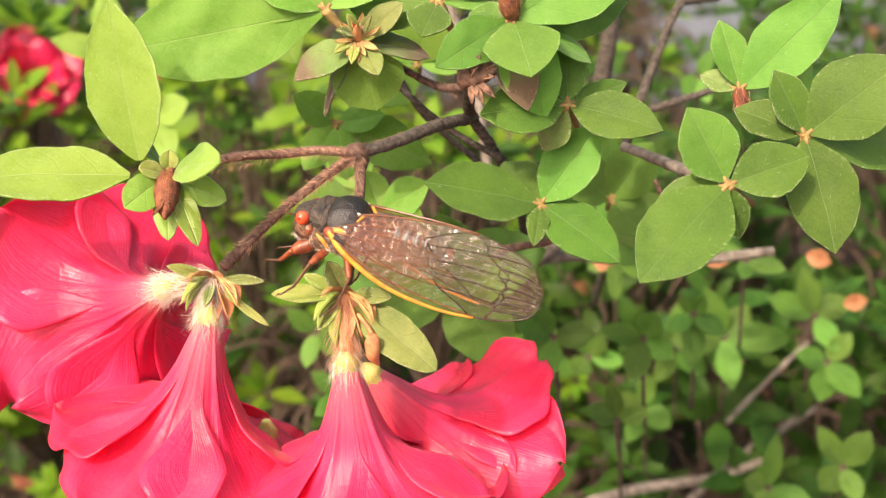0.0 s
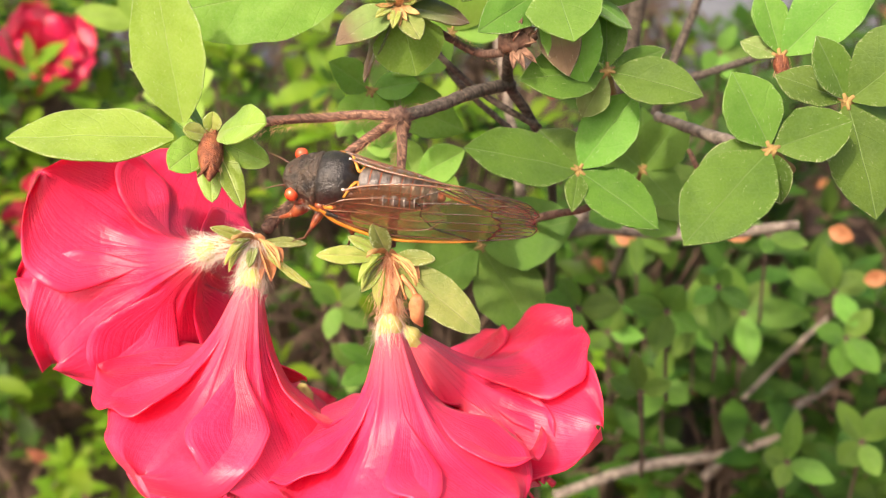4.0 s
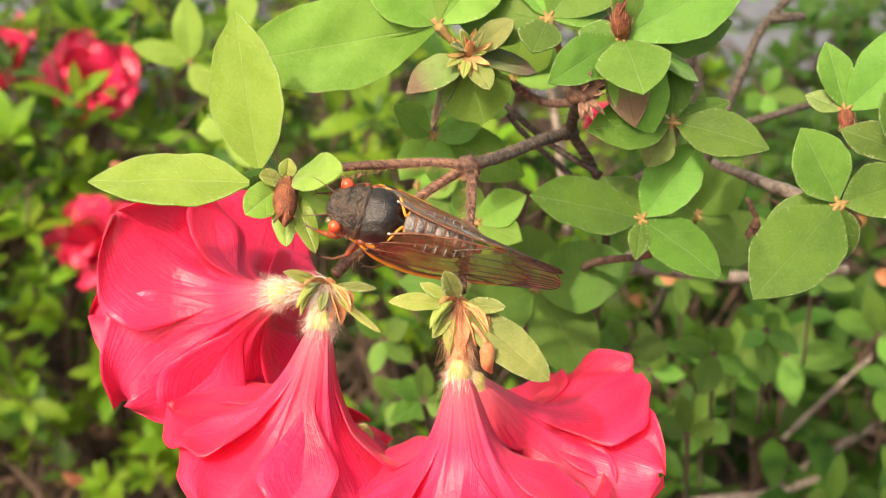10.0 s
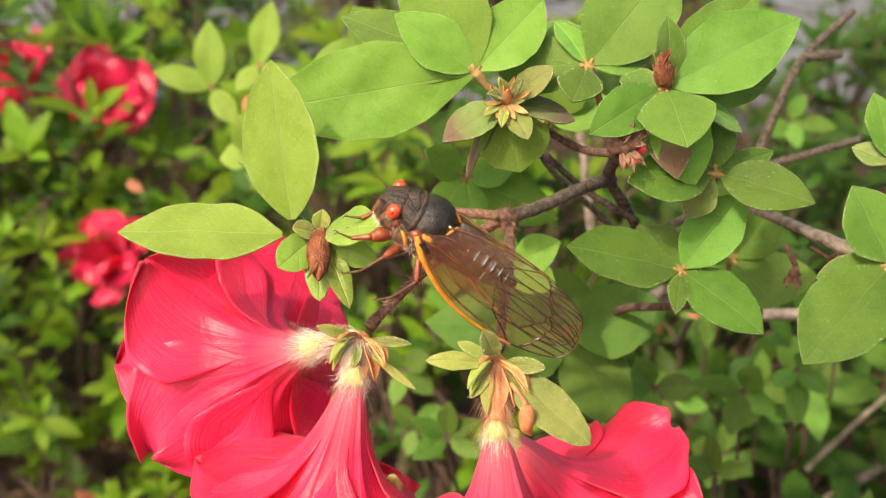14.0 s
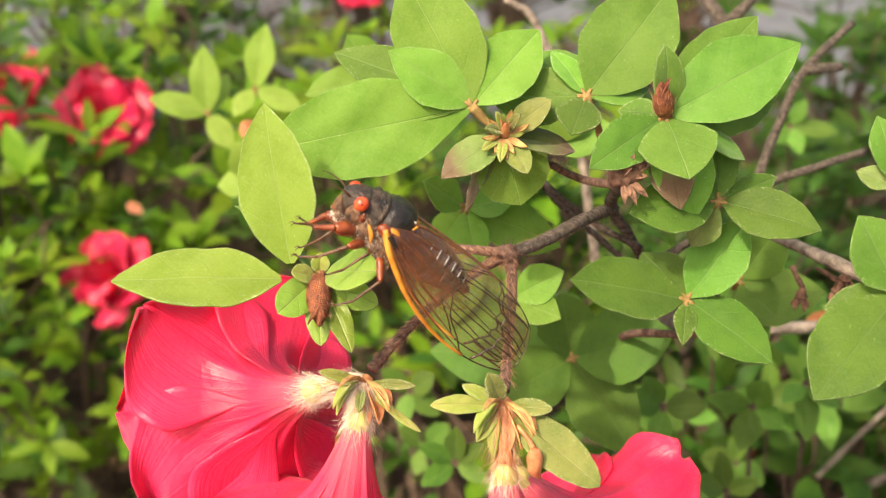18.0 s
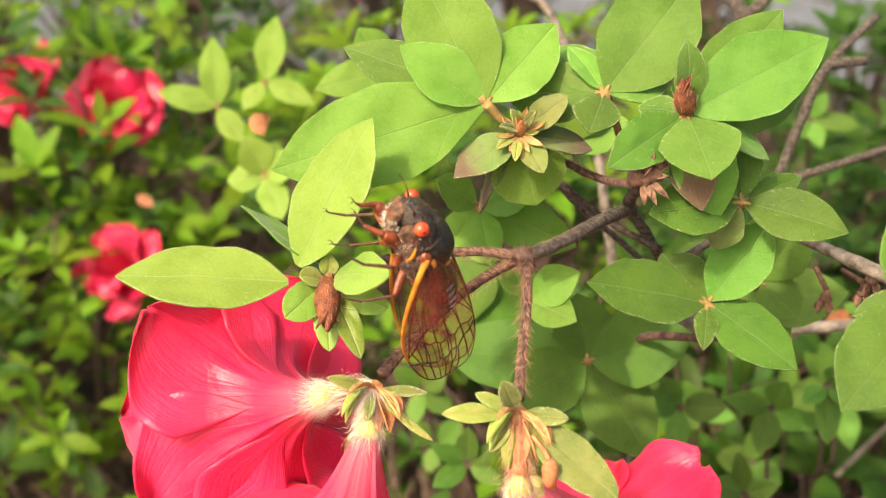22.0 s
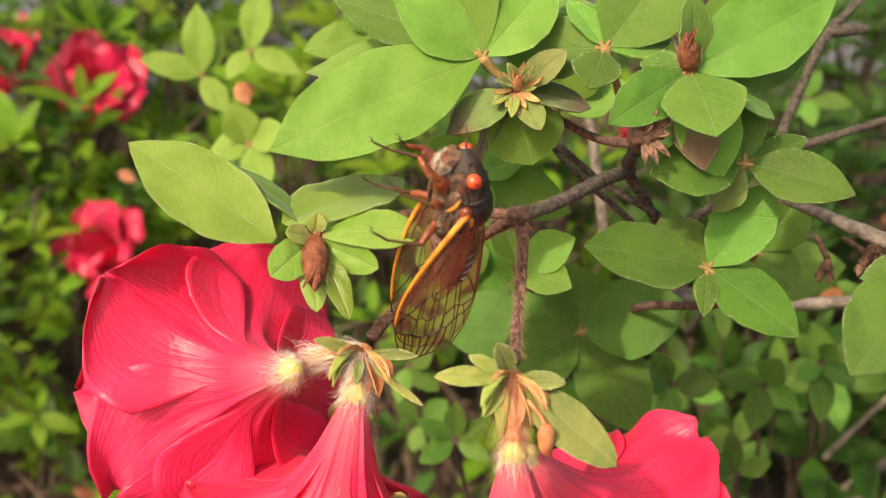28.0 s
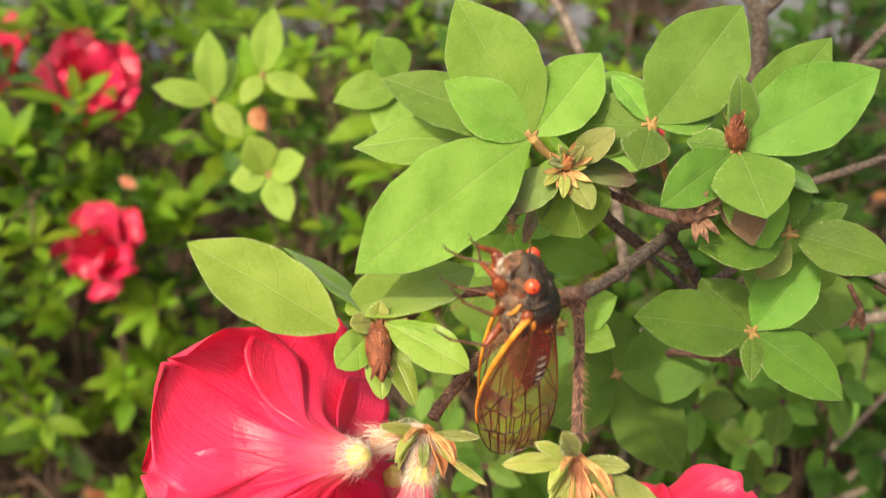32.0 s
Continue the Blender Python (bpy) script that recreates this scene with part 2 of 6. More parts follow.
def wing_material():
    """Thin clear membrane, reddish-brown towards its root, wrinkled, with a sharp sheen."""
    mat, nt, bsdf, out = material("wing_membrane")
    tc = nt.nodes.new("ShaderNodeTexCoord")
    sep = nt.nodes.new("ShaderNodeSeparateXYZ")
    nt.links.new(tc.outputs["Object"], sep.inputs[0])
    cloud = noise_tex(nt, 320.0, 3.0)
    root = math_node(nt, "MULTIPLY_ADD", sep.outputs["X"], 72.0, 1.0)
    root = math_node(nt, "MULTIPLY_ADD", math_node(nt, "SUBTRACT", cloud, 0.5), 0.35, root)
    nt.links.new(ramp(nt, root, [(0.15, (0.38, 0.31, 0.18)), (0.55, (0.36, 0.19, 0.10)), (0.95, (0.22, 0.085, 0.045))]), bsdf.inputs["Base Color"])
    bsdf.inputs["Roughness"].default_value = 0.2
    clear = nt.nodes.new("ShaderNodeBsdfTransparent")
    nt.links.new(ramp(nt, root, [(0.1, (0.95, 0.92, 0.82)), (0.5, (0.88, 0.72, 0.58)), (0.9, (0.82, 0.62, 0.50))]), clear.inputs[0])
    ms = nt.nodes.new("ShaderNodeMixShader")
    nt.links.new(ramp(nt, root, [(0.1, (0.12, 0.12, 0.12)), (0.5, (0.28, 0.28, 0.28)), (0.95, (0.46, 0.46, 0.46))]), ms.inputs[0])
    film = nt.nodes.new("ShaderNodeBsdfTranslucent")
    film.inputs["Color"].default_value = (0.62, 0.40, 0.20, 1)
    skin = nt.nodes.new("ShaderNodeMixShader")
    skin.inputs[0].default_value = 0.4
    nt.links.new(bsdf.outputs[0], skin.inputs[1])
    nt.links.new(film.outputs[0], skin.inputs[2])
    nt.links.new(clear.outputs[0], ms.inputs[1])
    nt.links.new(skin.outputs[0], ms.inputs[2])
    sheen = nt.nodes.new("ShaderNodeBsdfGlossy")
    sheen.inputs["Roughness"].default_value = 0.13
    b = node(nt, "ShaderNodeBump", Strength=1.0, Distance=0.0005)
    nt.links.new(noise_tex(nt, 750.0, 1.5), b.inputs["Height"])
    nt.links.new(b.outputs[0], sheen.inputs["Normal"])
    edge = node(nt, "ShaderNodeFresnel", IOR=1.45)
    top = nt.nodes.new("ShaderNodeMixShader")
    nt.links.new(math_node(nt, "MINIMUM", math_node(nt, "MULTIPLY_ADD", edge.outputs[0], 0.9, 0.02), 0.5), top.inputs[0])
    nt.links.new(ms.outputs[0], top.inputs[1])
    nt.links.new(sheen.outputs[0], top.inputs[2])
    nt.links.new(top.outputs[0], out.inputs["Surface"])
    return mat


LEAF = leaf_material("leaf_fresh", (0.142, 0.330, 0.035), (0.208, 0.420, 0.062), (0.405, 0.528, 0.194), (0.334, 0.616, 0.053), 0.46)
# Pale young green, brightened further in place of sunlight on the leaves.
LEAF_YOUNG_SUNLIT = leaf_material("leaf_young_sunlit", (0.193, 0.353, 0.042), (0.260, 0.437, 0.071), (0.420, 0.538, 0.202), (0.370, 0.622, 0.050), 0.46, vary=0.12)
LEAF_MID = leaf_material("leaf_mature", (0.093, 0.232, 0.023), (0.138, 0.302, 0.039), (0.258, 0.387, 0.146), (0.241, 0.482, 0.052), 0.44)
LEAF_SHINY = leaf_material("leaf_new", (0.163, 0.310, 0.034), (0.249, 0.396, 0.065), (0.396, 0.464, 0.172), (0.361, 0.568, 0.052), 0.38, rough=0.34, spots=0.12)
# Deep mature green, darkened further to carry the shade of right and low leaves.
LEAF_DEEP_SHADED = leaf_material("leaf_deep_shaded", (0.054, 0.140, 0.011), (0.087, 0.196, 0.018), (0.187, 0.281, 0.094), (0.187, 0.390, 0.039), 0.38)
LEAF_OLD = leaf_material("leaf_fading", (0.128, 0.204, 0.047), (0.187, 0.272, 0.076), (0.272, 0.323, 0.136), (0.238, 0.340, 0.051), 0.30, tip=(0.17, 0.115, 0.07), spots=0.5)
LEAF_BRACT = leaf_material("leaf_bract", (0.230, 0.323, 0.051), (0.357, 0.399, 0.102), (0.510, 0.442, 0.187), (0.510, 0.527, 0.085), 0.35, spots=0.2)
LEAF_OLIVE = leaf_material("leaf_olive", (0.119, 0.170, 0.030), (0.204, 0.238, 0.055), (0.306, 0.306, 0.136), (0.255, 0.323, 0.051), 0.25, spots=0.25)
LEAF_DEAD = leaf_material("leaf_dead", (0.24, 0.09, 0.04), (0.40, 0.18, 0.09), (0.4, 0.2, 0.1), (0.5, 0.2, 0.08), 0.2, islands=True)
# Sunlit and shaded foliage: the second carries shade in its darker green.
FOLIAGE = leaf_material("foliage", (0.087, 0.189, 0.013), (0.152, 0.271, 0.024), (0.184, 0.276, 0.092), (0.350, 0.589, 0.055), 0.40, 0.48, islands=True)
FOLIAGE_SHADED = leaf_material("foliage_shaded", (0.020, 0.056, 0.008), (0.042, 0.095, 0.013), (0.2, 0.3, 0.1), (0.10, 0.30, 0.05), 0.25, 0.45, islands=True)
BARK = plain("bark", (0.038, 0.031, 0.025), (0.165, 0.135, 0.108), 1300.0, 0.9, 1.0, 0.0005)
BARK_THIN = plain("bark_thin", (0.045, 0.030, 0.022), (0.13, 0.085, 0.058), 600.0, 0.9, 0.8, 0.0004)
BARK_GREY = plain("bark_grey", (0.08, 0.064, 0.05), (0.29, 0.245, 0.20), 500.0, 0.9, 0.9, 0.0004)
TWIG = plain("young_twig", (0.075, 0.040, 0.030), (0.25, 0.145, 0.105), 1500.0, 0.85, 1.0, 0.0005)
HAIR = plain("pale_hair", (0.68, 0.58, 0.46), (0.90, 0.84, 0.73), 900.0, 0.6, 0.1)
HAIR_RED = plain("rusty_hair", (0.50, 0.22, 0.12), (0.74, 0.46, 0.30), 900.0, 0.6, 0.1)
HAIR_GREEN = plain("leaf_hair", (0.50, 0.60, 0.29), (0.70, 0.77, 0.47), 900.0, 0.5, 0.1)
BUD = plain("bud_scale", (0.085, 0.022, 0.011), (0.27, 0.085, 0.036), 900.0, 0.55, 0.9, 0.0004)
BUD_DRY = plain("dry_scale", (0.085, 0.046, 0.032), (0.28, 0.155, 0.10), 900.0, 0.9, 0.7)
CALYX = plain("calyx", (0.42, 0.36, 0.08), (0.60, 0.50, 0.18), 400.0, 0.6, 0.4)
STALK = plain("flower_stalk", (0.42, 0.13, 0.055), (0.60, 0.30, 0.13), 700.0, 0.6, 0.5)
PETAL = petal_material("petal", (0.80, 0.018, 0.088), (0.90, 0.055, 0.170))
PETAL_FAR = petal_material("petal_far", (0.60, 0.014, 0.075), (0.76, 0.035, 0.135))
BRACT_TAN = plain("tan_bract", (0.30, 0.14, 0.05), (0.58, 0.36, 0.14), 700.0, 0.6, 0.6)
PETIOLE = plain("leaf_stalk", (0.20, 0.125, 0.042), (0.34, 0.23, 0.08), 900.0, 0.7, 0.6)
STAMEN = plain("stamen", (0.55, 0.02, 0.05), (0.75, 0.06, 0.10), 500.0, 0.5)
SHELL = plain("cicada_shell", (0.004, 0.0034, 0.003), (0.026, 0.020, 0.015), 900.0, 0.30, 0.7, 0.00025, spec=0.55, detail=6.0)
COLLAR = plain("cicada_collar", (0.006, 0.005, 0.004), (0.075, 0.050, 0.032), 650.0, 0.40, 0.9, 0.00045, spec=0.5, detail=6.0)
RUST = plain("cicada_rust", (0.11, 0.022, 0.010), (0.29, 0.070, 0.022), 800.0, 0.28, 0.5, 0.0002, spec=0.5)
ORANGE = plain("cicada_orange", (0.50, 0.17, 0.020), (0.72, 0.33, 0.045), 500.0, 0.4, 0.4, 0.0002, spec=0.5)
EYE = plain("cicada_eye", (0.56, 0.045, 0.016), (0.72, 0.10, 0.035), 900.0, 0.22, 0.25, 0.0001, spec=0.6)
PUPIL = plain("cicada_pupil", (0.20, 0.008, 0.006), (0.26, 0.015, 0.01), 900.0, 0.25, 0.1)
BELLY = plain("cicada_belly", (0.028, 0.016, 0.011), (0.24, 0.12, 0.06), 900.0, 0.45, 0.9, 0.0005)
RING = plain("cicada_ring", (0.012, 0.009, 0.007), (0.17, 0.14, 0.12), 900.0, 0.32, 0.6, 0.0003, spec=0.7, stretch=(1, 0.5, 0.5))
# Silver colour in place of sun glints on the belly rings.
GLINT = plain("cicada_glint", (0.16, 0.13, 0.11), (0.46, 0.42, 0.38), 1500.0, 0.2, 0.6, 0.0003, spec=0.9)
LEG_DARK = plain("cicada_leg", (0.05, 0.025, 0.016), (0.13, 0.06, 0.03), 700.0, 0.4, 0.4)
WING = wing_material()
VEIN = plain("wing_vein", (0.020, 0.011, 0.008), (0.05, 0.026, 0.015), 700.0, 0.22, 0.3, spec=0.8)
VEIN_WARM = plain("wing_vein_warm", (0.09, 0.034, 0.017), (0.20, 0.08, 0.03), 700.0, 0.25, 0.3, spec=0.8)
SOIL = plain("soil", (0.024, 0.014, 0.010), (0.090, 0.056, 0.040), 45.0, 0.95, 1.0, 0.006)
MULCH = plain("mulch", (0.05, 0.028, 0.019), (0.20, 0.12, 0.08), 160.0, 0.9, 0.8, 0.001)
PAVING = plain("concrete", (0.085, 0.096, 0.11), (0.125, 0.138, 0.154), 30.0, 0.85, 0.5, 0.001)
LITTER = leaf_material("leaf_litter", (0.12, 0.065, 0.04), (0.32, 0.20, 0.13), (0.2, 0.1, 0.1), (0.4, 0.2, 0.08), 0.1, 0.8, islands=True)


# ---- tools ----
WHERE = {}                            # each object's pose in the world
rng = np.random.default_rng(7)


def at(p):
    """A place given in the shrub's frame, in the world."""
    return FRAME @ (Vector(p) / 1000)


def way(p):
    """A direction given in the shrub's frame, in the world."""
    return (FRAME.to_3x3() @ Vector(p)).normalized()


def mesh_of(name, verts, faces, smooth=True):
    me = bpy.data.meshes.new(name)
    me.from_pydata([tuple(v) for v in verts], [], faces)
    me.update()
    if smooth:
        me.polygons.foreach_set("use_smooth", [True] * len(me.polygons))
    return me


def put(name, me, mat, parent=None, label="", m=None):
    """Links a mesh as one object, under a parent if there is one. m: its pose in the world."""
    if not me.materials:
        me.materials.append(mat)
    ob = new(name, me)
    m = m if m is not None else Matrix.Identity(4)
    WHERE[ob.name] = m
    if parent:
        ob.parent = parent
        ob.matrix_basis = WHERE[parent.name].inverted() @ m
    else:
        ob.matrix_basis = m
    if label:
        tagged(ob, label)
    return ob


def thing(name, m, label, category, group="", kind=""):
    ob = new(name)
    ob.empty_display_size = 0.01
    ob.matrix_basis = m
    WHERE[ob.name] = m
    return tagged(ob, label, category, group, kind)


def frame_of(origin, ahead, normal, roll=0.0):
    """A pose with x ahead and z as near to normal as can be, rolled about x."""
    x = Vector(ahead).normalized()
    z = Vector(normal) - x * x.dot(Vector(normal))
    if z.length < 1e-6:
        z = x.orthogonal()
    z.normalize()
    y = z.cross(x)
    m = Matrix((x, y, z)).transposed().to_4x4()
    m.translation = origin
    return m @ pose(0, 0, 0, roll, 0, 0)


def curve(points, n):
    """A smooth line of n points through the given ones."""
    p = np.array(points, float)
    if len(p) == 2:
        return p[0] + (p[1] - p[0]) * np.linspace(0, 1, n)[:, None]
    q = np.vstack([2 * p[0] - p[1], p, 2 * p[-1] - p[-2]])
    u = np.linspace(0, len(p) - 1 - 1e-9, n)
    k = u.astype(int)
    f = (u - k)[:, None]
    a, b, c, d = q[k], q[k + 1], q[k + 2], q[k + 3]
    return 0.5 * (2 * b + (c - a) * f + (2 * a - 5 * b + 4 * c - d) * f ** 2 + (3 * b - a - 3 * c + d) * f ** 3)


def tube_data(points, radii, n=20, sides=8, rough=0.0):
    """Vertices and faces of a tapering, closed tube through the points."""
    c = curve(points, n)
    r = np.interp(np.linspace(0, 1, n), np.linspace(0, 1, len(radii)), radii)
    d = np.gradient(c, axis=0)
    d /= np.linalg.norm(d, axis=1)[:, None] + 1e-12
    ref = np.array([0.3, 0.2, 0.9]) if abs(d[0][2]) < 0.85 else np.array([1.0, 0.1, 0.0])
    verts, faces = [], []
    for i in range(n):
        s = np.cross(d[i], ref)
        s /= np.linalg.norm(s)
        ref = np.cross(s, d[i])
        for k in range(sides):
            a = 2 * math.pi * k / sides
            w = r[i] * (1 + rough * rng.uniform(-1, 1))
            verts.append(c[i] + w * (math.cos(a) * s + math.sin(a) * ref))
    for i in range(n - 1):
        for k in range(sides):
            faces.append((i * sides + k, i * sides + (k + 1) % sides, (i + 1) * sides + (k + 1) % sides, (i + 1) * sides + k))
    faces.append(tuple(range(sides))[::-1])
    faces.append(tuple((n - 1) * sides + k for k in range(sides)))
    return verts, faces


def joined(pieces):
    verts, faces = [], []
    for v, f in pieces:
        base = len(verts)
        verts.extend(v)
        faces.extend(tuple(base + i for i in q) for q in f)
    return verts, faces


def twig(name, points, radii, mat, parent, label="", n=24, sides=9, rough=0.10):
    """A branch through places of the shrub's frame; radii in millimetres."""
    v, f = tube_data([at(p) for p in points], [r / 1000 for r in radii], n, sides, rough)
    o = at(points[0])
    return put(name, mesh_of(name, [Vector(p) - o for p in v], f), mat, parent, label, Matrix.Translation(o))


def hair_data(roots, ways, length, width, droop=0.15):
    """Fine tapering hairs, three-sided."""
    verts, faces = [], []
    for p, w in zip(roots, ways):
        p, w = Vector(p), Vector(w).normalized()
        s = w.orthogonal().normalized() * width
        t = w.cross(s).normalized() * width
        ln = length * rng.uniform(0.5, 1.3)
        mid = p + w * ln * 0.55 + Vector(rng.uniform(-droop, droop, 3)) * ln * 0.4
        end = p + w * ln + Vector(rng.uniform(-droop, droop, 3)) * ln
        b = len(verts)
        verts += [p + s, p - s * 0.5 + t, p - s * 0.5 - t, mid + s * 0.7, mid - s * 0.35 + t * 0.7, mid - s * 0.35 - t * 0.7, end]
        faces += [(b, b + 1, b + 4, b + 3), (b + 1, b + 2, b + 5, b + 4), (b + 2, b, b + 3, b + 5), (b + 3, b + 4, b + 6), (b + 4, b + 5, b + 6), (b + 5, b + 3, b + 6)]
    return verts, faces


def leaf_mesh(length, width, arch=0.08, fold=0.12, shape=0.9, wave=0.02, twist=0.0, nu=20, nv=10, seed=0, pinch=0.38):
    """A leaf blade with two faces and a rim, along x from its stalk, in metres."""
    r = np.random.default_rng(seed)
    ph = r.uniform(0, 6.28, 3)
    s = np.linspace(0, 1, nu)
    h = np.maximum(np.sin(np.pi * np.clip(s, 0.0, 1) ** shape), 0) ** 0.77
    if not pinch:
        h = np.maximum(np.sin(np.pi * s ** max(shape, 1.15)), 0) ** 0.62
    h = h * (1 - pinch * np.clip((s - 0.80) / 0.20, 0, 1) ** 1.4)
    h = np.maximum(h * (1 + 0.025 * np.sin(13 * s + ph[0]) + 0.018 * np.sin(31 * s + ph[2])), 0.0)
    h = np.maximum(h, 0.20 * np.clip(1 - s * 5, 0, 1) ** 0.5)
    h[0] = 0.10
    h[-1] = 0.012
    v = np.linspace(-1, 1, nv + 1)
    S, V = np.meshgrid(s, v, indexing="ij")
    y = V * h[:, None] * width / 2
    z = arch * length * (4 * S * (1 - S)) * 0.6 - arch * length * 0.9 * S ** 2
    z = z + fold * np.abs(y) * (1 - 0.4 * S)
    z = z + wave * length * np.abs(V) ** 2 * np.sin(7 * S + ph[1] + 1.4 * np.sign(V)) * np.sin(np.pi * S)
    z = z + 0.006 * length * (np.sin(9 * S + 3 * V + ph[2]) + np.sin(15 * S - 5 * V + ph[0])) * np.sin(np.pi * S)
    z = z - 0.00022 * np.exp(-(V / 0.10) ** 2) * np.sin(np.pi * np.clip(S * 1.02, 0, 1))
    a = twist * S
    y, z = y * np.cos(a) - z * np.sin(a), y * np.sin(a) + z * np.cos(a)
    top = np.stack([S * length, y, z], -1).reshape(-1, 3)
    thick = 0.00022
    bottom = top.copy()
    bottom[:, 2] -= thick
    n, m = nu, nv + 1
    faces = []
    for i in range(n - 1):
        for k in range(m - 1):
            q = (i * m + k, (i + 1) * m + k, (i + 1) * m + k + 1, i * m + k + 1)
            faces.append(q)
            faces.append(tuple(x + n * m for x in q[::-1]))
    rim = [i * m for i in range(n)] + [(n - 1) * m + k for k in range(1, m)] + [i * m + m - 1 for i in range(n - 2, -1, -1)] + [k for k in range(m - 2, 0, -1)]
    edge = np.vstack([top[rim], bottom[rim]])
    e, base = len(rim), 2 * n * m
    for j in range(e):
        k = (j + 1) % e
        faces.append((base + k, base + j, base + j + e, base + k + e))
    return mesh_of("leaf", np.vstack([top, bottom, edge]), faces), top.reshape(n, m, 3)


VIEW_UP = (0.0, -0.93, 0.37)          # the way most of the near leaves face, in the shrub's frame
leaf_count = 0


def leaf(parent, base, tip, width, roll=0.0, arch=0.06, mat=None, shape=0.9, fold=0.08, hairs=0, name="leaf", face=VIEW_UP, label="", twist=0.0):
    """One leaf from base to tip (shrub's frame); width in millimetres."""
    global leaf_count
    leaf_count += 1
    b, t = at(base), at(tip)
    length = (t - b).length
    me, grid = leaf_mesh(length, width / 1000, arch * 0.75, fold, shape, seed=leaf_count, twist=twist, pinch=0.0 if mat in (LEAF_SHINY, LEAF_OLIVE, LEAF_BRACT) else 0.22)
    ob = put(name, me, mat or LEAF, parent, label, frame_of(b, t - b, way(face), roll))
    if hairs:
        roots, ways = [], []
        for i in range(hairs * 2):
            side = -1 if i % 2 else 0
            k = rng.uniform(0.7, 18.4)
            a, f = int(k), k - int(k)
            p = grid[a, side] * (1 - f) + grid[min(a + 1, 19), side] * f
            roots.append(p)
            ways.append((0.75, (1 if side else -1) * -0.8, rng.uniform(-0.1, 0.35)))
        for i in range(hairs // 4):
            a, k = int(rng.integers(2, 18)), int(rng.integers(1, 10))
            p = grid[a, k] + (grid[a + 1, k] - grid[a, k]) * rng.uniform(0, 1)
            roots.append(p)
            ways.append((1.0, rng.uniform(-0.25, 0.25), 0.22))
        v, f = hair_data(roots, ways, 0.00058, 0.000010)
        fringe = put("leaf_hairs", mesh_of("leaf_hairs", v, f), HAIR_GREEN, parent if parent.parent else ob, "fine white hairs along the margin and over the blade", WHERE[ob.name])
        tagged(fringe, kind="stuff")
    return ob


def sprig(parent, centre, leaves, mat=None, stem=None, node_size=1.3, hairs=0, bud=None, stem_radius=0.6, stem_mat=None):
    """A short stem with a whorl of leaves. Each leaf: its tip, width, then roll, arch and blade shape."""
    c = at(centre)
    root = at(stem) if stem else c - way(VIEW_UP) * 0.004
    pieces = [tube_data([root, (root + c) / 2 + Vector(rng.uniform(-0.0003, 0.0003, 3)), c], [stem_radius / 1000, stem_radius * 0.95 / 1000, node_size / 1000 * 0.6], 12, 8, 0.12)]
    for row in leaves:
        d = (at(row[0]) - c).normalized()
        pieces.append(tube_data([c - d * 0.0006, c + d * 0.0013], [0.0004, 0.0003], 4, 6, 0.1))
    v, f = joined(pieces)
    stem_ob = put("sprig_stem", mesh_of("sprig_stem", [Vector(p) - c for p in v], f), stem_mat or PETIOLE, parent, "", Matrix.Translation(c))
    made = []
    for row in leaves:
        tip, width = row[0], row[1]
        roll = row[2] if len(row) > 2 else 0.0
        arch = row[3] if len(row) > 3 else 0.06
        shape = row[4] if len(row) > 4 else 0.9
        kind = row[5] if len(row) > 5 else mat
        d = (Vector(tip) - Vector(centre)).normalized()
        made.append(leaf(stem_ob, Vector(centre) + d * 0.6, tip, width, roll, arch, kind, shape, hairs=hairs))
    if bud:
        bud_scales(stem_ob, centre, bud[0], bud[1], bud[2], bud[3] if len(bud) > 3 else BUD)
    return stem_ob, made


def bud_scales(parent, base, tip, width, count, mat):
    """A closed, pointed bud wrapped in scales."""
    b, t = at(base), at(tip)
    d = t - b
    w = width / 1000
    o = b
    v, f = tube_data([Vector((0, 0, 0)), d * 0.18, d * 0.45, d * 0.75, d * 0.98], [w * 0.20, w * 0.40, w * 0.44, w * 0.28, w * 0.05], 18, 12, 0.02)
    put("bud", mesh_of("bud", v, f), mat, parent, "", Matrix.Translation(o))
    side = d.orthogonal().normalized()
    roots, ways = [], []
    for i in range(36):
        out = Matrix.Rotation(rng.uniform(0, 6.28), 3, d.normalized()) @ side
        h = rng.uniform(0.1, 0.9)
        roots.append(d * h + out * w * 0.46 * (1 - 0.5 * h * h))
        ways.append(d.normalized() + out * 0.25)
    v, f = hair_data(roots, ways, 0.0013, 0.00003)
    tagged(put("bud_hairs", mesh_of("bud_hairs", v, f), HAIR_RED, parent, "short rusty hairs on the bud", Matrix.Translation(o)), kind="stuff")
    for i in range(count):
        out = Matrix.Rotation(2.399 * i, 3, d.normalized()) @ side
        me, _ = leaf_mesh(d.length * (0.62 + 0.2 * (i % 3)), w * 0.72, -0.10, -0.75, 0.8, 0.01, nu=9, nv=6, seed=i)
        put("bud_scale", me, mat, parent, "", frame_of(b + out * w * 0.36, d - out * w * (0.34 - 0.12 * (i % 3)), out))


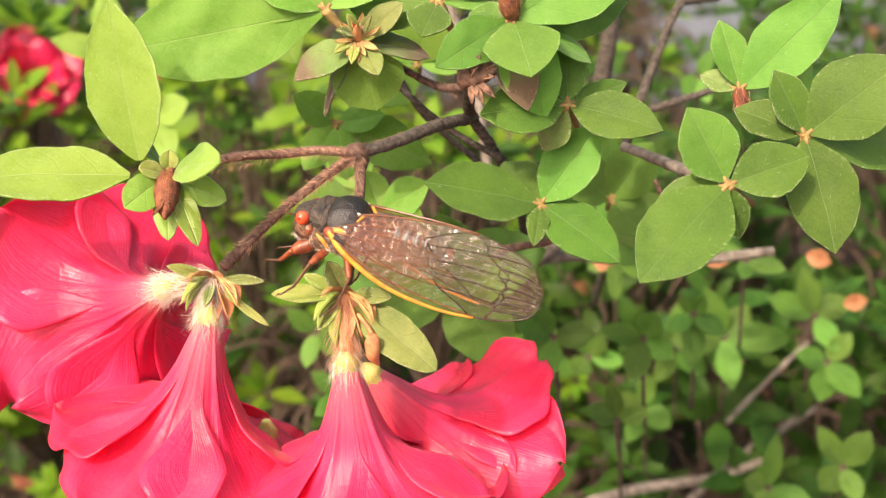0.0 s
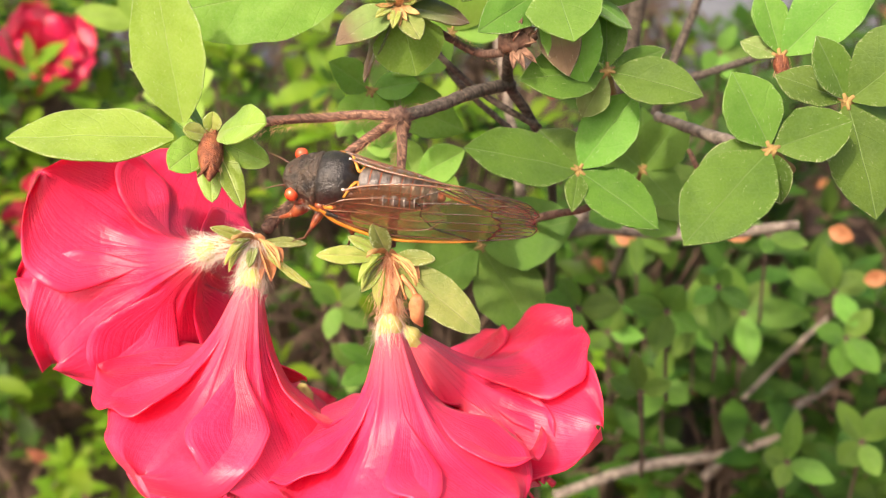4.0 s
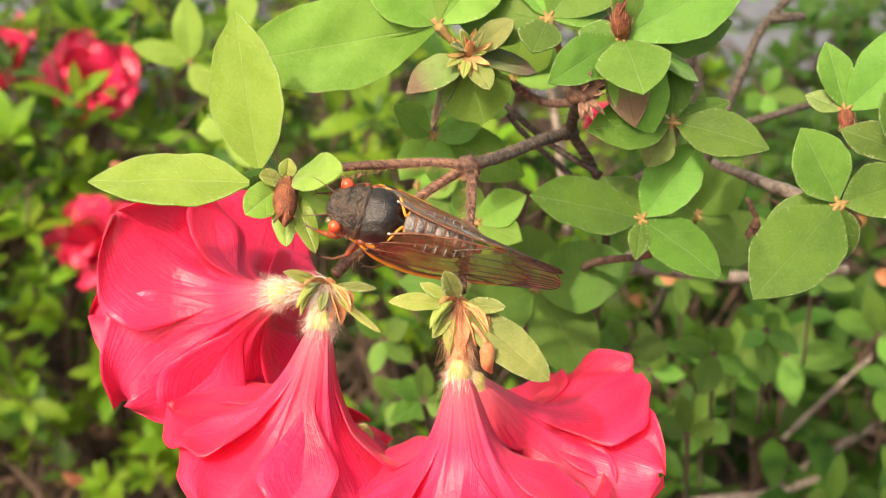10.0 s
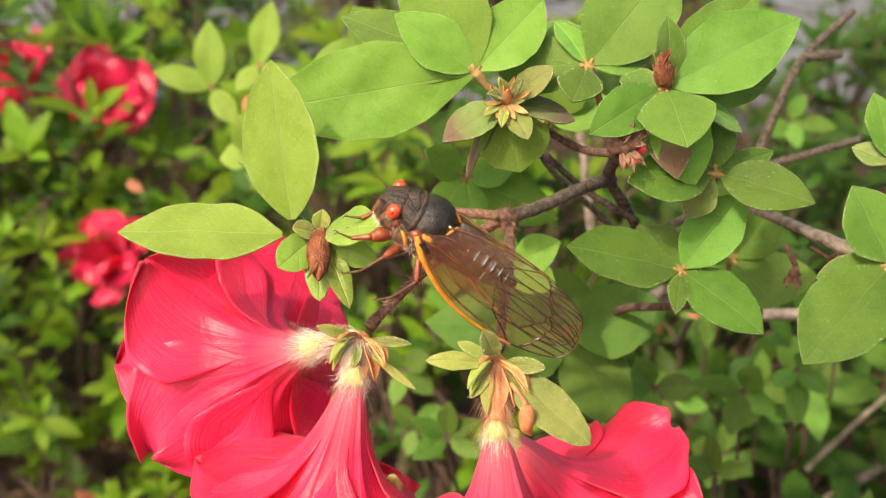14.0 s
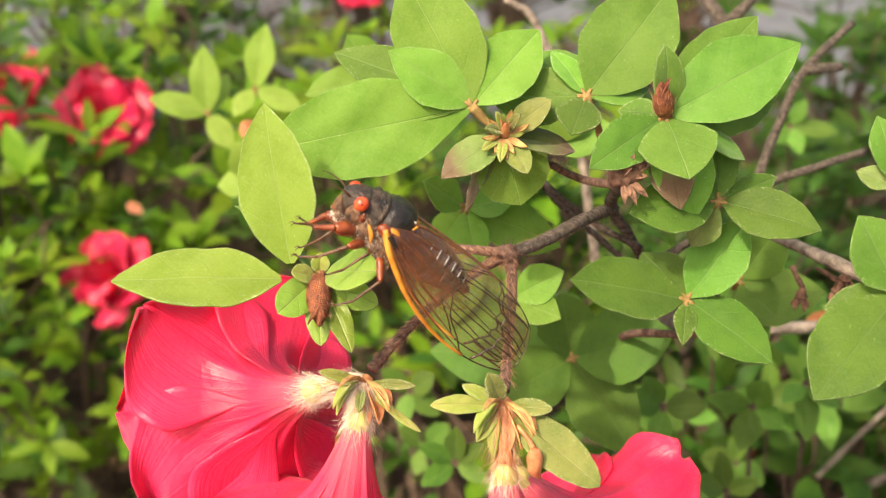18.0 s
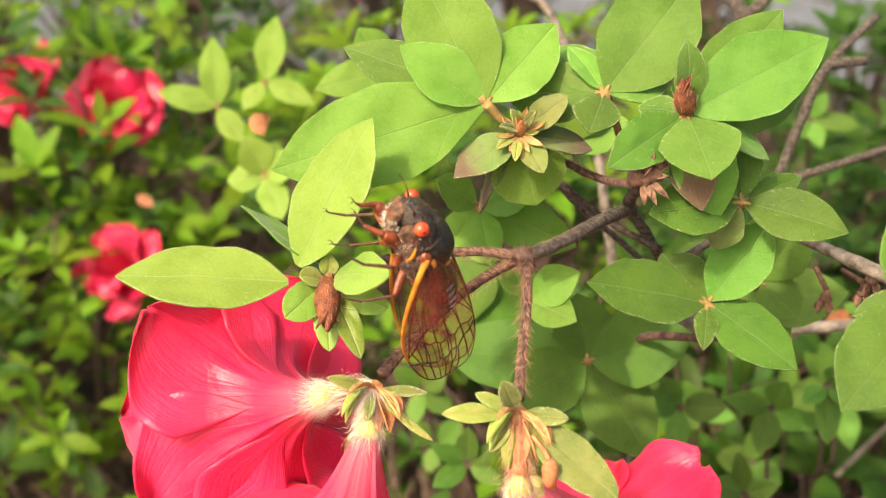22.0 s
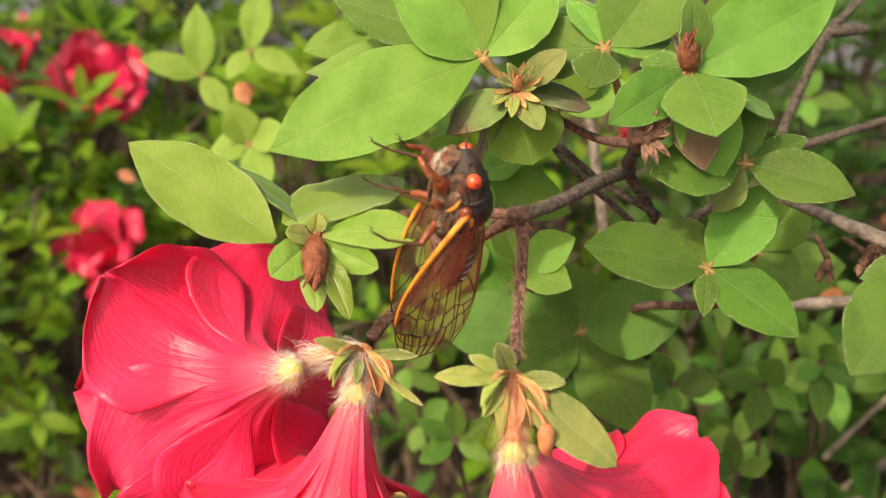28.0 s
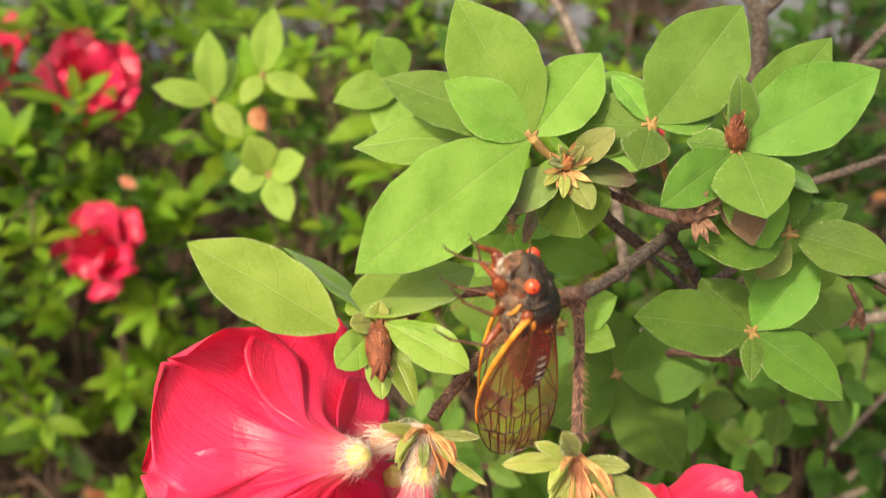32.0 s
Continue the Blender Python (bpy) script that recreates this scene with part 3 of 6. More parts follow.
# ---- ground ----
def ground_sheet():
    n = 60
    near = np.concatenate([np.linspace(-400, -4, 8), np.linspace(-3, 3, n), np.linspace(4, 400, 8)])
    verts = []
    for y in near:
        for x in near:
            flat = min(1.0, max(0.0, (1.02 - y) / 0.2)) if abs(x) < 3 and abs(y) < 3 else 0.0
            z = -0.004 + flat * (0.030 * noise.noise(Vector((x * 5, y * 5, 0))) + 0.010 * noise.noise(Vector((x * 23, y * 23, 4))))
            verts.append((x, y, z - 0.02))
    m = len(near)
    faces = [(i * m + k, i * m + k + 1, (i + 1) * m + k + 1, (i + 1) * m + k) for i in range(m - 1) for k in range(m - 1)]
    return tagged(put("ground", mesh_of("ground", verts, faces), SOIL), "dark brown garden soil under the shrubs", "ground", kind="structure")


ground_sheet()
paving_v = [(x, y, z) for x in (-6, 6) for y in (1.25, 2.9) for z in (-0.05, 0.012)]
paving = put("pavement", mesh_of("pavement", paving_v, [(0, 1, 3, 2), (4, 6, 7, 5), (0, 4, 5, 1), (2, 3, 7, 6), (1, 5, 7, 3), (0, 2, 6, 4)], False), PAVING)
tagged(paving, "pale grey concrete path behind the shrubs", "path", kind="structure")


def mulch_chips():
    pieces = []
    for i in range(2600):
        x, y = rng.uniform(-1.1, 1.0), rng.uniform(0.25, 1.2)
        z = -0.010 + 0.030 * noise.noise(Vector((x * 5, y * 5, 0)))
        ln, w, h = rng.uniform(0.006, 0.035), rng.uniform(0.002, 0.007), rng.uniform(0.001, 0.004)
        m = pose(x, y, z, rng.uniform(-25, 25), rng.uniform(-25, 25), rng.uniform(0, 360))
        v = [m @ Vector((a * ln / 2 * rng.uniform(0.7, 1), b * w / 2 * rng.uniform(0.5, 1), c * h / 2)) for a in (-1, 1) for b in (-1, 1) for c in (-1, 1)]
        pieces.append((v, [(0, 1, 3, 2), (4, 6, 7, 5), (0, 4, 5, 1), (2, 3, 7, 6), (1, 5, 7, 3), (0, 2, 6, 4)]))
    v, f = joined(pieces)
    ob = put("mulch", mesh_of("mulch", v, f, False), MULCH)
    return tagged(ob, "brown bark chips scattered over the soil", "mulch", kind="stuff")


mulch_chips()


# ---- the flowering azalea in front ----
shrub_base = Matrix.Translation((0.05, 0.20, 0.0))
shrub = thing("azalea_shrub", shrub_base, "azalea with light green hairy leaves and pink blooms", "shrub")


def branch_network():
    fork, bud = (-8.8, 153.0, 16.9), (7.0, 156.4, 26.5)
    stem_low = (14.7, 184.8, 14.7)
    twig("trunk", [(39.2, 449.8, -89.7), (27.2, 319.4, -23.5), (19.3, 224.1, 5.3), stem_low], [1.6, 1.2, 0.9, 0.85], BARK, shrub, "brown woody main stem", 40)
    twig("branch", [stem_low, (10.8, 178.6, 20.2), (7.6, 173.4, 24.3), bud], [0.85, 0.85, 0.95, 0.9], BARK, shrub)
    twig("branch", [(8.0, 173.5, 24.1), (3.2, 165.2, 22.2), (-0.5, 160.5, 20.4), (-4.8, 156.3, 18.4), fork], [1.05, 1.0, 0.95, 0.92, 0.95], BARK, shrub)
    twig("branch", [fork, (-14.5, 156.9, 17.7), (-20.5, 158.7, 17.5), (-27.7, 155.6, 16.8), (-31.1, 151.5, 14.7)], [0.85, 0.7, 0.7, 0.68, 0.65], TWIG, shrub)
    twig("branch", [fork, (-13.7, 157.9, 14.4), (-19.7, 158.8, 10.0), (-26.1, 155.6, 3.7), (-28.3, 153.6, 1.1)], [0.85, 0.75, 0.7, 0.75, 0.9], TWIG, shrub)
    twig("branch", [fork, (-8.5, 152.0, 11.8), (-9.2, 149.0, 5.4), (-9.9, 145.0, -1.1)], [0.85, 0.7, 0.65, 0.8], TWIG, shrub)
    twig("branch", [bud, (2.5, 168.2, 28.3), (-3.8, 163.8, 31.1), (-9.0, 160.5, 33.9)], [0.75, 0.6, 0.55, 0.6], TWIG, shrub)
    twig("branch", [bud, (10.4, 164.6, 29.4), (12.3, 159.8, 31.1), (12.6, 155.8, 35.3)], [0.7, 0.6, 0.6, 0.6], TWIG, shrub)
    twig("branch", [(15.5, 186.8, 14.2), (24.2, 185.4, 20.1), (25.9, 181.5, 22.3)], [0.9, 0.6, 0.5], BARK, shrub)
    twig("branch", [(48.2, 170.8, 11.9), (43.9, 176.6, 14.5), (41.2, 186.4, 17.2), (35.6, 195.1, 20.8)], [1.3, 1.2, 1.0, 0.9], BARK_GREY, shrub, "pale grey twig")
    twig("branch", [(19.2, 248.8, -25.3), (11.8, 208.5, -0.6), (20.4, 171.8, 4.3), (18.0, 166.7, 9.7)], [1.0, 0.8, 0.6, 0.6], TWIG, shrub)
    twig("branch", [(17.9, 258.7, -26.1), (9.3, 230.3, -12.4), (3.6, 204.8, -2.8)], [1.0, 0.8, 0.6], TWIG, shrub)
    # woody stems further in
    twig("branch", [(50.8, 351.0, -17.5), (46.5, 270.9, 11.0), (42.3, 230.7, 25.2), (48.1, 225.2, 42.7), (53.0, 223.6, 53.4), (64.4, 228.4, 64.0)], [1.0, 1.0, 1.05, 0.95, 0.9, 0.8], BARK, shrub, "dark brown woody stem", 36)
    twig("branch", [(53.2, 223.6, 53.6), (61.0, 225.1, 54.4)], [1.2, 0.9], BARK, shrub, "stub of a cut stem", 8)
    twig("branch", [(43.0, 228.7, 30.2), (52.7, 226.4, 33.0), (66.4, 228.2, 37.2)], [1.0, 0.85, 0.8], BARK, shrub)
    twig("branch", [(37.3, 250.9, 76.6), (41.9, 247.1, 68.0), (42.6, 253.0, 54.4), (40.2, 265.7, 33.8)], [1.5, 1.8, 2.0, 2.2], BARK, shrub)
    twig("branch", [(41.9, 247.1, 67.7), (48.7, 245.5, 73.9)], [1.4, 1.2], BARK, shrub, "", 8)
    twig("branch", [(-7.2, 258.2, 78.1), (0.5, 258.6, 71.5), (9.6, 260.9, 45.7), (13.0, 263.9, 24.7), (15.4, 268.9, 8.5)], [0.9, 1.0, 1.1, 1.2, 1.3], BARK_GREY, shrub, "bleached pale stem")
    twig("branch", [(-4.6, 189.8, 33.3), (-0.5, 190.0, 26.7), (8.0, 192.5, 19.2), (15.8, 194.9, 12.4)], [0.5, 0.55, 0.6, 0.6], BARK, shrub)
    twig("branch", [(-6.8, 173.0, 31.9), (3.4, 175.3, 22.9), (13.2, 179.6, 17.5)], [0.5, 0.55, 0.6], BARK, shrub)
    twig("branch", [(16.2, 260.7, -6.2), (29.0, 260.8, 0.1), (57.3, 261.1, -1.8), (81.6, 257.3, 0.3)], [2.0, 1.8, 1.5, 1.2], BARK_GREY, shrub, "pale grey dead stem")
    twig("branch", [(17.6, 260.7, -4.8), (24.5, 258.8, -0.6), (31.0, 254.9, 4.2)], [2.4, 2.2, 1.3], BARK_GREY, shrub, "", 10)
    twig("branch", [(86.8, 379.1, -91.2), (103.4, 379.3, -76.9), (135.9, 383.6, -57.2)], [1.6, 1.7, 1.4], BARK_GREY, shrub)
    twig("branch", [(32.3, 368.7, -94.4), (62.8, 370.9, -85.1), (95.6, 373.2, -80.7), (115.9, 373.4, -73.8)], [1.7, 1.9, 1.6, 1.2], BARK_GREY, shrub, "reddish-brown peeling stem lying low")
    twig("branch", [(100.1, 374.3, -61.7), (119.5, 371.5, -41.3), (134.3, 367.6, -27.0)], [0.9, 0.8, 0.7], BARK_GREY, shrub)
    # swollen joint at the fork, and the dry bud where three twigs meet
    roots, ways = [], []
    for i in range(240):
        d = Vector(rng.normal(0, 1, 3)).normalized()
        roots.append(at(fork) + d * 0.0010 - at(fork))
        ways.append(d + Vector((0, 0, -0.4)))
    v, f = joined([hair_data(roots, ways, 0.0016, 0.00004), tube_data([(-0.0016, 0, 0.0006), (0, 0, 0), (0.0004, 0, -0.0024)], [0.0008, 0.0015, 0.0008], 10, 8, 0.2)])
    put("knot", mesh_of("knot", v, f), TWIG, shrub, "knobbly rust-coloured joint", Matrix.Translation(at(fork)))
    knot = put("dry_bud", mesh_of("dry_bud", *tube_data([(-0.002, 0, 0), (0, 0, 0), (0.0025, 0, 0.0005)], [0.001, 0.0019, 0.0012], 10, 8, 0.25)), BUD_DRY, shrub, "dry reddish-brown spent bud", Matrix.Translation(at((7.3, 155.4, 27.6))))
    for i in range(15):
        d = Vector((math.cos(i * 0.75) * 0.5 + 0.5, -0.5 + 0.1 * (i % 3), math.sin(i * 1.3)))
        me, _ = leaf_mesh(0.0024 + 0.0005 * (i % 3), 0.0010, 0.15, 0.3, 0.8, nu=6, nv=4, seed=i)
        put("bud_scale", me, BUD_DRY, knot, "", frame_of(at((7.3, 155.4, 27.6)) + way(d) * 0.0012, way(d), way((0, -1, 0.2))))


branch_network()


def hairy_twigs():
    """Short rusty bristles along the young twigs."""
    for a, b, r, ln in (((-8.8, 153.0, 16.9), (-20.5, 158.7, 17.5), 0.68, 0.0010), ((-20.5, 158.7, 17.5), (-30.6, 152.5, 14.9), 0.68, 0.0010), ((-8.8, 153.0, 16.9), (-19.7, 158.8, 10.0), 0.7, 0.0012), ((-19.7, 158.8, 10.0), (-27.6, 154.6, 2.1), 0.7, 0.0012), ((-8.7, 152.0, 16.3), (-9.6, 145.0, 0.0), 0.66, 0.0015),
                        ((5.6, 170.3, 27.3), (-8.2, 160.5, 33.3), 0.6, 0.0007), ((7.6, 173.0, 24.1), (-0.5, 160.5, 20.4), 0.9, 0.0007), ((-0.5, 160.5, 20.4), (-8.0, 153.6, 17.2), 0.85, 0.0007)):
        p, q = at(a), at(b)
        d = (q - p).normalized()
        roots, ways = [], []
        for i in range(260):
            side = Vector(rng.normal(0, 1, 3))
            side = (side - d * side.dot(d)).normalized()
            roots.append(p.lerp(q, rng.uniform(0, 1)) + side * r * 0.0008 - p)
            ways.append(side + d * rng.uniform(0.5, 1.4))
        v, f = hair_data(roots, ways, ln, 0.00002)
        tagged(put("twig_hairs", mesh_of("twig_hairs", v, f), HAIR_RED, shrub, "short rusty hairs on the young twig", Matrix.Translation(p)), kind="stuff")


hairy_twigs()

# the sprig that the cicada climbs onto, with its two long leaves
S1 = (-35.1, 150.4, 14.2)
sprig(shrub, S1, [
    ((-39.5, 145.3, 9.7), 5.0, -25, 0.12, 1.3, LEAF_SHINY), ((-27.0, 148.6, 10.3), 4.4, 30, 0.1, 1.2, LEAF_SHINY),
    ((-34.4, 146.4, 5.3), 3.8, 0, 0.12, 1.2, LEAF_SHINY), ((-29.9, 145.5, 4.6), 3.4, -20, 0.1, 1.1, LEAF_SHINY), ((-34.4, 148.4, 17.2), 2.6, 20, 0.2, 0.9, LEAF_BRACT), ((-37.9, 146.8, 15.0), 3.0, 0, 0.1, 0.9, LEAF_BRACT),
    ((-47.0, 154.1, 25.1), 5.0, 60, 0.08, 0.9, LEAF_MID)], LEAF, (-31.0, 150.5, 14.6), hairs=26, bud=((-34.1, 144.4, 7.7), 4.2, 5))
HINGE_A, HINGE_B, HINGE_C = (-38.8, 149.3, 16.1), (-40.0, 148.8, 14.0), (-34.1, 149.9, 14.5)
leaf_up = leaf(shrub, HINGE_A, (-41.3, 144.1, 37.2), 11.3, 0, 0.04, LEAF_YOUNG_SUNLIT, 0.90, hairs=210, label="long bright green hairy leaf pushed over as the cicada climbs")
leaf_left = leaf(shrub, HINGE_B, (-61.8, 145.0, 14.3), 10.6, 0, 0.04, LEAF_YOUNG_SUNLIT, 0.95, hairs=210, label="long bright green hairy leaf that tips up under the cicada")
leaf_small = leaf(shrub, HINGE_C, (-26.3, 139.8, 15.4), 6.0, 0, 0.10, LEAF_SHINY, 1.2, hairs=40, label="small glossy green leaf pressed down by the cicada")

# leaves round the high rosette
S2 = (-13.8, 158.3, 38.3)
sprig(shrub, S2, [((-34.3, 162.1, 48.0), 9.5, 10, 0.06, 0.95, LEAF_MID), ((-25.3, 154.6, 46.1), 8.0, -8, 0.05), ((-23.4, 156.9, 57.5), 13.0, 0, 0.06), ((-3.7, 161.0, 50.1), 9.5, 10, 0.08),
                  ((-39.6, 168.0, 39.0), 10.4, 20, 0.06)], LEAF, (-9.2, 160.5, 34.1), hairs=70)
HINGE_D = (-14.3, 158.2, 38.1)
leaf_big = leaf(shrub, HINGE_D, (-40.5, 148.9, 25.3), 14.0, 0, 0.04, LEAF, 1.0, hairs=90, label="broad green hairy leaf that the cicada pulls down with its forelegs")
S2B = (-9.2, 160.5, 34.1)
sprig(shrub, S2B, [((-18.4, 156.9, 28.4), 6.2, 10, 0.1, 1.0, LEAF_OLD), ((-6.8, 163.5, 24.1), 11.0, 0, 0.06, 1.1, LEAF), ((1.5, 163.1, 32.6), 5.8, -20, 0.1, 1.0, LEAF_OLD),
                   ((-2.7, 157.9, 39.1), 4.4, 0, 0.1, 1.0, LEAF_OLIVE), ((-6.1, 155.6, 28.8), 3.8, 0, 0.14, 1.0, LEAF_OLIVE), ((-15.7, 165.0, 23.8), 4.6, 40, 0.1, 1.0, LEAF_OLD),
                   ((-11.3, 155.4, 35.2), 1.7, 0, 0.2, 0.8, LEAF_OLIVE), ((-9.8, 155.5, 36.7), 1.7, 0, 0.2, 0.8, LEAF_BRACT), ((-7.5, 155.6, 36.6), 1.7, 20, 0.2, 0.8, LEAF_OLIVE), ((-12.1, 156.3, 32.3), 1.6, 0, 0.2, 0.8, LEAF_BRACT), ((-9.8, 155.4, 30.7), 1.6, 0, 0.2, 0.8, LEAF_BRACT)],
      LEAF_MID, (-3.8, 163.8, 31.1), hairs=30, bud=((-9.0, 155.5, 35.5), 2.0, 4, STALK))
for i in range(12):
    d = (math.cos(i * 2.399), -0.35 - 0.05 * (i % 4), math.sin(i * 2.399))
    me, _ = leaf_mesh(0.0024 + 0.0006 * (i % 3), 0.0008 + 0.0003 * (i % 2), -0.15, 0.5, 0.8, nu=9, nv=4, seed=i)
    put("bract", me, BRACT_TAN if i % 3 else LEAF_BRACT, shrub, "", frame_of(at((-9.2, 158.6, 34.1)) + way(d) * 0.0006, way(d), way((0, -1, 0.3))))
S3 = (2.8, 160.3, 39.8)
sprig(shrub, S3, [((15.4, 159.2, 55.6), 13.5, 10, 0.05, 0.9, LEAF_MID), ((0.3, 155.1, 34.0), 6.6, 0, 0.1, 1.1, LEAF_DEEP_SHADED), ((12.2, 161.9, 41.4), 6.6, -15, 0.06, 0.9, LEAF_MID), ((-11.2, 163.4, 40.3), 9.5, -10, 0.05, 0.95, LEAF_MID),
                  ((-1.8, 163.1, 47.3), 4.8, 20, 0.1), ((-4.6, 167.9, 48.1), 8.0, 0, 0.08, 0.9, LEAF_MID), ((15.6, 171.2, 49.1), 9.0, 0, 0.05, 0.9, LEAF_MID)], LEAF, (6.6, 168.4, 31.7), hairs=70)
S4 = (13.4, 155.9, 36.1)
sprig(shrub, S4, [((15.5, 149.3, 27.2), 10.8, 0, 0.10, 1.05, LEAF_MID), ((32.3, 155.1, 46.0), 11.5, 8, 0.05, 0.9, LEAF_MID), ((27.8, 159.9, 51.1), 9.0, 10, 0.06, 0.9, LEAF_MID), ((2.5, 151.1, 28.8), 7.0, -15, 0.08, 1.0, LEAF_DEEP_SHADED),
                  ((13.6, 153.0, 45.5), 5.6, 30, 0.14, 0.95, LEAF_MID), ((15.0, 155.8, 22.8), 6.8, 35, 0.12, 1.0, LEAF_OLD), ((25.3, 157.5, 30.4), 6.5, -25, 0.1, 1.0, LEAF_MID), ((31.5, 163.0, 40.0), 9.5, 20, 0.05, 0.9, LEAF_MID),
                  ((18.3, 158.0, 21.9), 9.0, 10, 0.1, 0.95), ((7.1, 157.5, 37.4), 4.5, 0, 0.1, 0.9, LEAF_DEEP_SHADED)], LEAF, (12.3, 159.8, 31.1), hairs=60, bud=((12.3, 152.3, 40.4), 3.5, 6))
# right-hand sprigs, with shade put into their darker leaf colour
S5 = (18.0, 166.7, 9.7)
sprig(shrub, S5, [((0.5, 161.3, 13.4), 10.6, 10, 0.05, 0.95, LEAF_DEEP_SHADED), ((26.6, 163.9, 21.5), 8.8, 0, 0.06, 0.95, LEAF_MID), ((29.3, 161.0, 0.9), 9.4, -10, 0.06, 0.9, LEAF_DEEP_SHADED), ((16.5, 161.7, 3.6), 3.4, 0, 0.1, 0.9, LEAF_DEEP_SHADED),
                  ((26.0, 181.9, 3.2), 7.0, 0, 0.05, 0.9, LEAF_DEEP_SHADED), ((12.7, 175.5, 17.3), 8.0, 0, 0.06, 0.9, LEAF_DEEP_SHADED)], LEAF_DEEP_SHADED, hairs=46)
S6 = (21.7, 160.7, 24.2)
sprig(shrub, S6, [((8.6, 157.4, 22.8), 8.8, 0, 0.05, 0.95, LEAF_DEEP_SHADED), ((34.6, 155.1, 19.9), 7.9, 0, 0.06, 0.95), ((21.4, 159.7, 33.9), 6.2, 0, 0.06, 0.95), ((18.2, 163.7, 17.6), 5.4, 0, 0.08, 1.0, LEAF_OLD), ((31.3, 164.0, 28.0), 3.8, 10, 0.08, 0.95, LEAF_DEEP_SHADED)],
      LEAF_DEEP_SHADED, (25.9, 181.5, 22.3), hairs=46)
S7 = (40.8, 143.8, 11.1)
sprig(shrub, S7, [((35.4, 141.9, 21.2), 8.6, 0, 0.05, 0.95, LEAF_MID), ((27.8, 136.6, -0.9), 11.2, 10, 0.06, 0.95), ((51.8, 143.9, 14.9), 7.9, 5, 0.06, 0.95), ((31.6, 144.7, 9.5), 4.6, 0, 0.1, 0.95, LEAF_DEEP_SHADED), ((42.9, 145.8, 3.8), 4.4, 0, 0.1, 0.9, LEAF_DEEP_SHADED)], LEAF_DEEP_SHADED, (45.9, 150.8, 8.8), hairs=60)
S8 = (53.5, 151.0, 18.1)
sprig(shrub, S8, [((64.4, 144.2, 27.4), 11.5, 0, 0.05, 0.95), ((48.9, 149.0, 27.0), 6.0, 0, 0.06, 0.95), ((55.9, 145.9, 2.0), 10.6, 0, 0.07, 0.9), ((44.6, 154.0, 22.6), 6.4, 0, 0.08, 0.95, LEAF_DEEP_SHADED), ((72.7, 156.2, 17.5), 10, 0, 0.05)], LEAF_DEEP_SHADED, (60.6, 166.0, 10.9), hairs=60)
S9 = (46.5, 158.0, 25.5)
sprig(shrub, S9, [((43.8, 158.1, 35.9), 5.4, 0, 0.06, 1.0, LEAF_MID), ((59.3, 152.2, 38.7), 9.5, 0, 0.05), ((41.3, 160.0, 28.4), 4.0, 0, 0.1, 0.9, LEAF_OLD), ((52.8, 158.1, 32.0), 4.4, 10, 0.1, 0.9)], LEAF_MID, (53.6, 171.0, 21.0), hairs=30, bud=((46.2, 156.2, 22.3), 2.7, 5))
S10 = (3.6, 204.8, -2.8)
sprig(shrub, S10, [((21.3, 197.7, 2.4), 14.0, 5, 0.05, 0.9, LEAF_DEEP_SHADED), ((14.1, 199.4, -19.8), 13.2, 0, 0.05, 0.95, LEAF_DEEP_SHADED), ((-11.0, 200.1, -9.9), 12.8, 0, 0.05, 0.95, LEAF_DEEP_SHADED), ((1.7, 204.6, 9.5), 11.5, 0, 0.05, 0.95, LEAF_DEEP_SHADED), ((-24.0, 212.4, -1.6), 14, 0, 0.05, 0.9, LEAF_DEEP_SHADED)], LEAF_DEEP_SHADED)
S11 = (-8.0, 184.1, 9.4)
sprig(shrub, S11, [((0.4, 180.5, 14.1), 7.0, 0, 0.06, 0.95, LEAF), ((-0.3, 178.5, 6.5), 6.4, 0, 0.06, 0.95, LEAF), ((-10.8, 187.9, 17.0), 6, 0, 0.06, 0.9)], LEAF, hairs=20)
# sprigs half hidden behind the twigs
sprig(shrub, (-15.7, 187.8, 25.1), [((-22.3, 182.7, 29.5), 6.5, 0, 0.05), ((-7.2, 187.1, 26.5), 6, 0, 0.05, 0.9, LEAF_MID), ((-21.7, 187.7, 17.1), 6.5, 0, 0.05), ((-13.6, 184.9, 15.0), 6, 0, 0.05), ((1.0, 191.3, 18.3), 10, 0, 0.05, 0.9, LEAF)], LEAF)
sprig(shrub, (-1.5, 193.2, 35.9), [((-11.7, 186.9, 28.0), 10, 0, 0.05), ((1.3, 187.2, 46.9), 12, 0, 0.05), ((9.7, 191.4, 39.7), 9, 0, 0.05), ((-7.6, 193.0, 46.2), 9, 0, 0.05)], LEAF)
sprig(shrub, (34.6, 204.1, 11.4), [((41.7, 200.2, 22.0), 10, 0, 0.05), ((25.3, 199.9, 18.8), 10, 0, 0.05), ((40.1, 200.2, 5.0), 9, 0, 0.05), ((34.6, 204.1, 23.4), 8, 0, 0.05)], LEAF_MID)
sprig(shrub, (35.9, 225.1, 6.3), [((55.8, 221.3, 8.6), 13, 0, 0.05), ((44.4, 220.5, -1.0), 10, 0, 0.05), ((42.6, 225.6, 15.1), 9, 0, 0.05), ((27.0, 224.5, 1.9), 9, 0, 0.05)], LEAF_MID)
sprig(shrub, (-34.1, 216.3, 52.7), [((-47.4, 211.4, 49.0), 8, 0, 0.05), ((-38.9, 212.0, 60.6), 8, 0, 0.05), ((-26.6, 216.6, 40.7), 10, 0, 0.05), ((-39.0, 211.9, 42.6), 9, 0, 0.05)], LEAF)
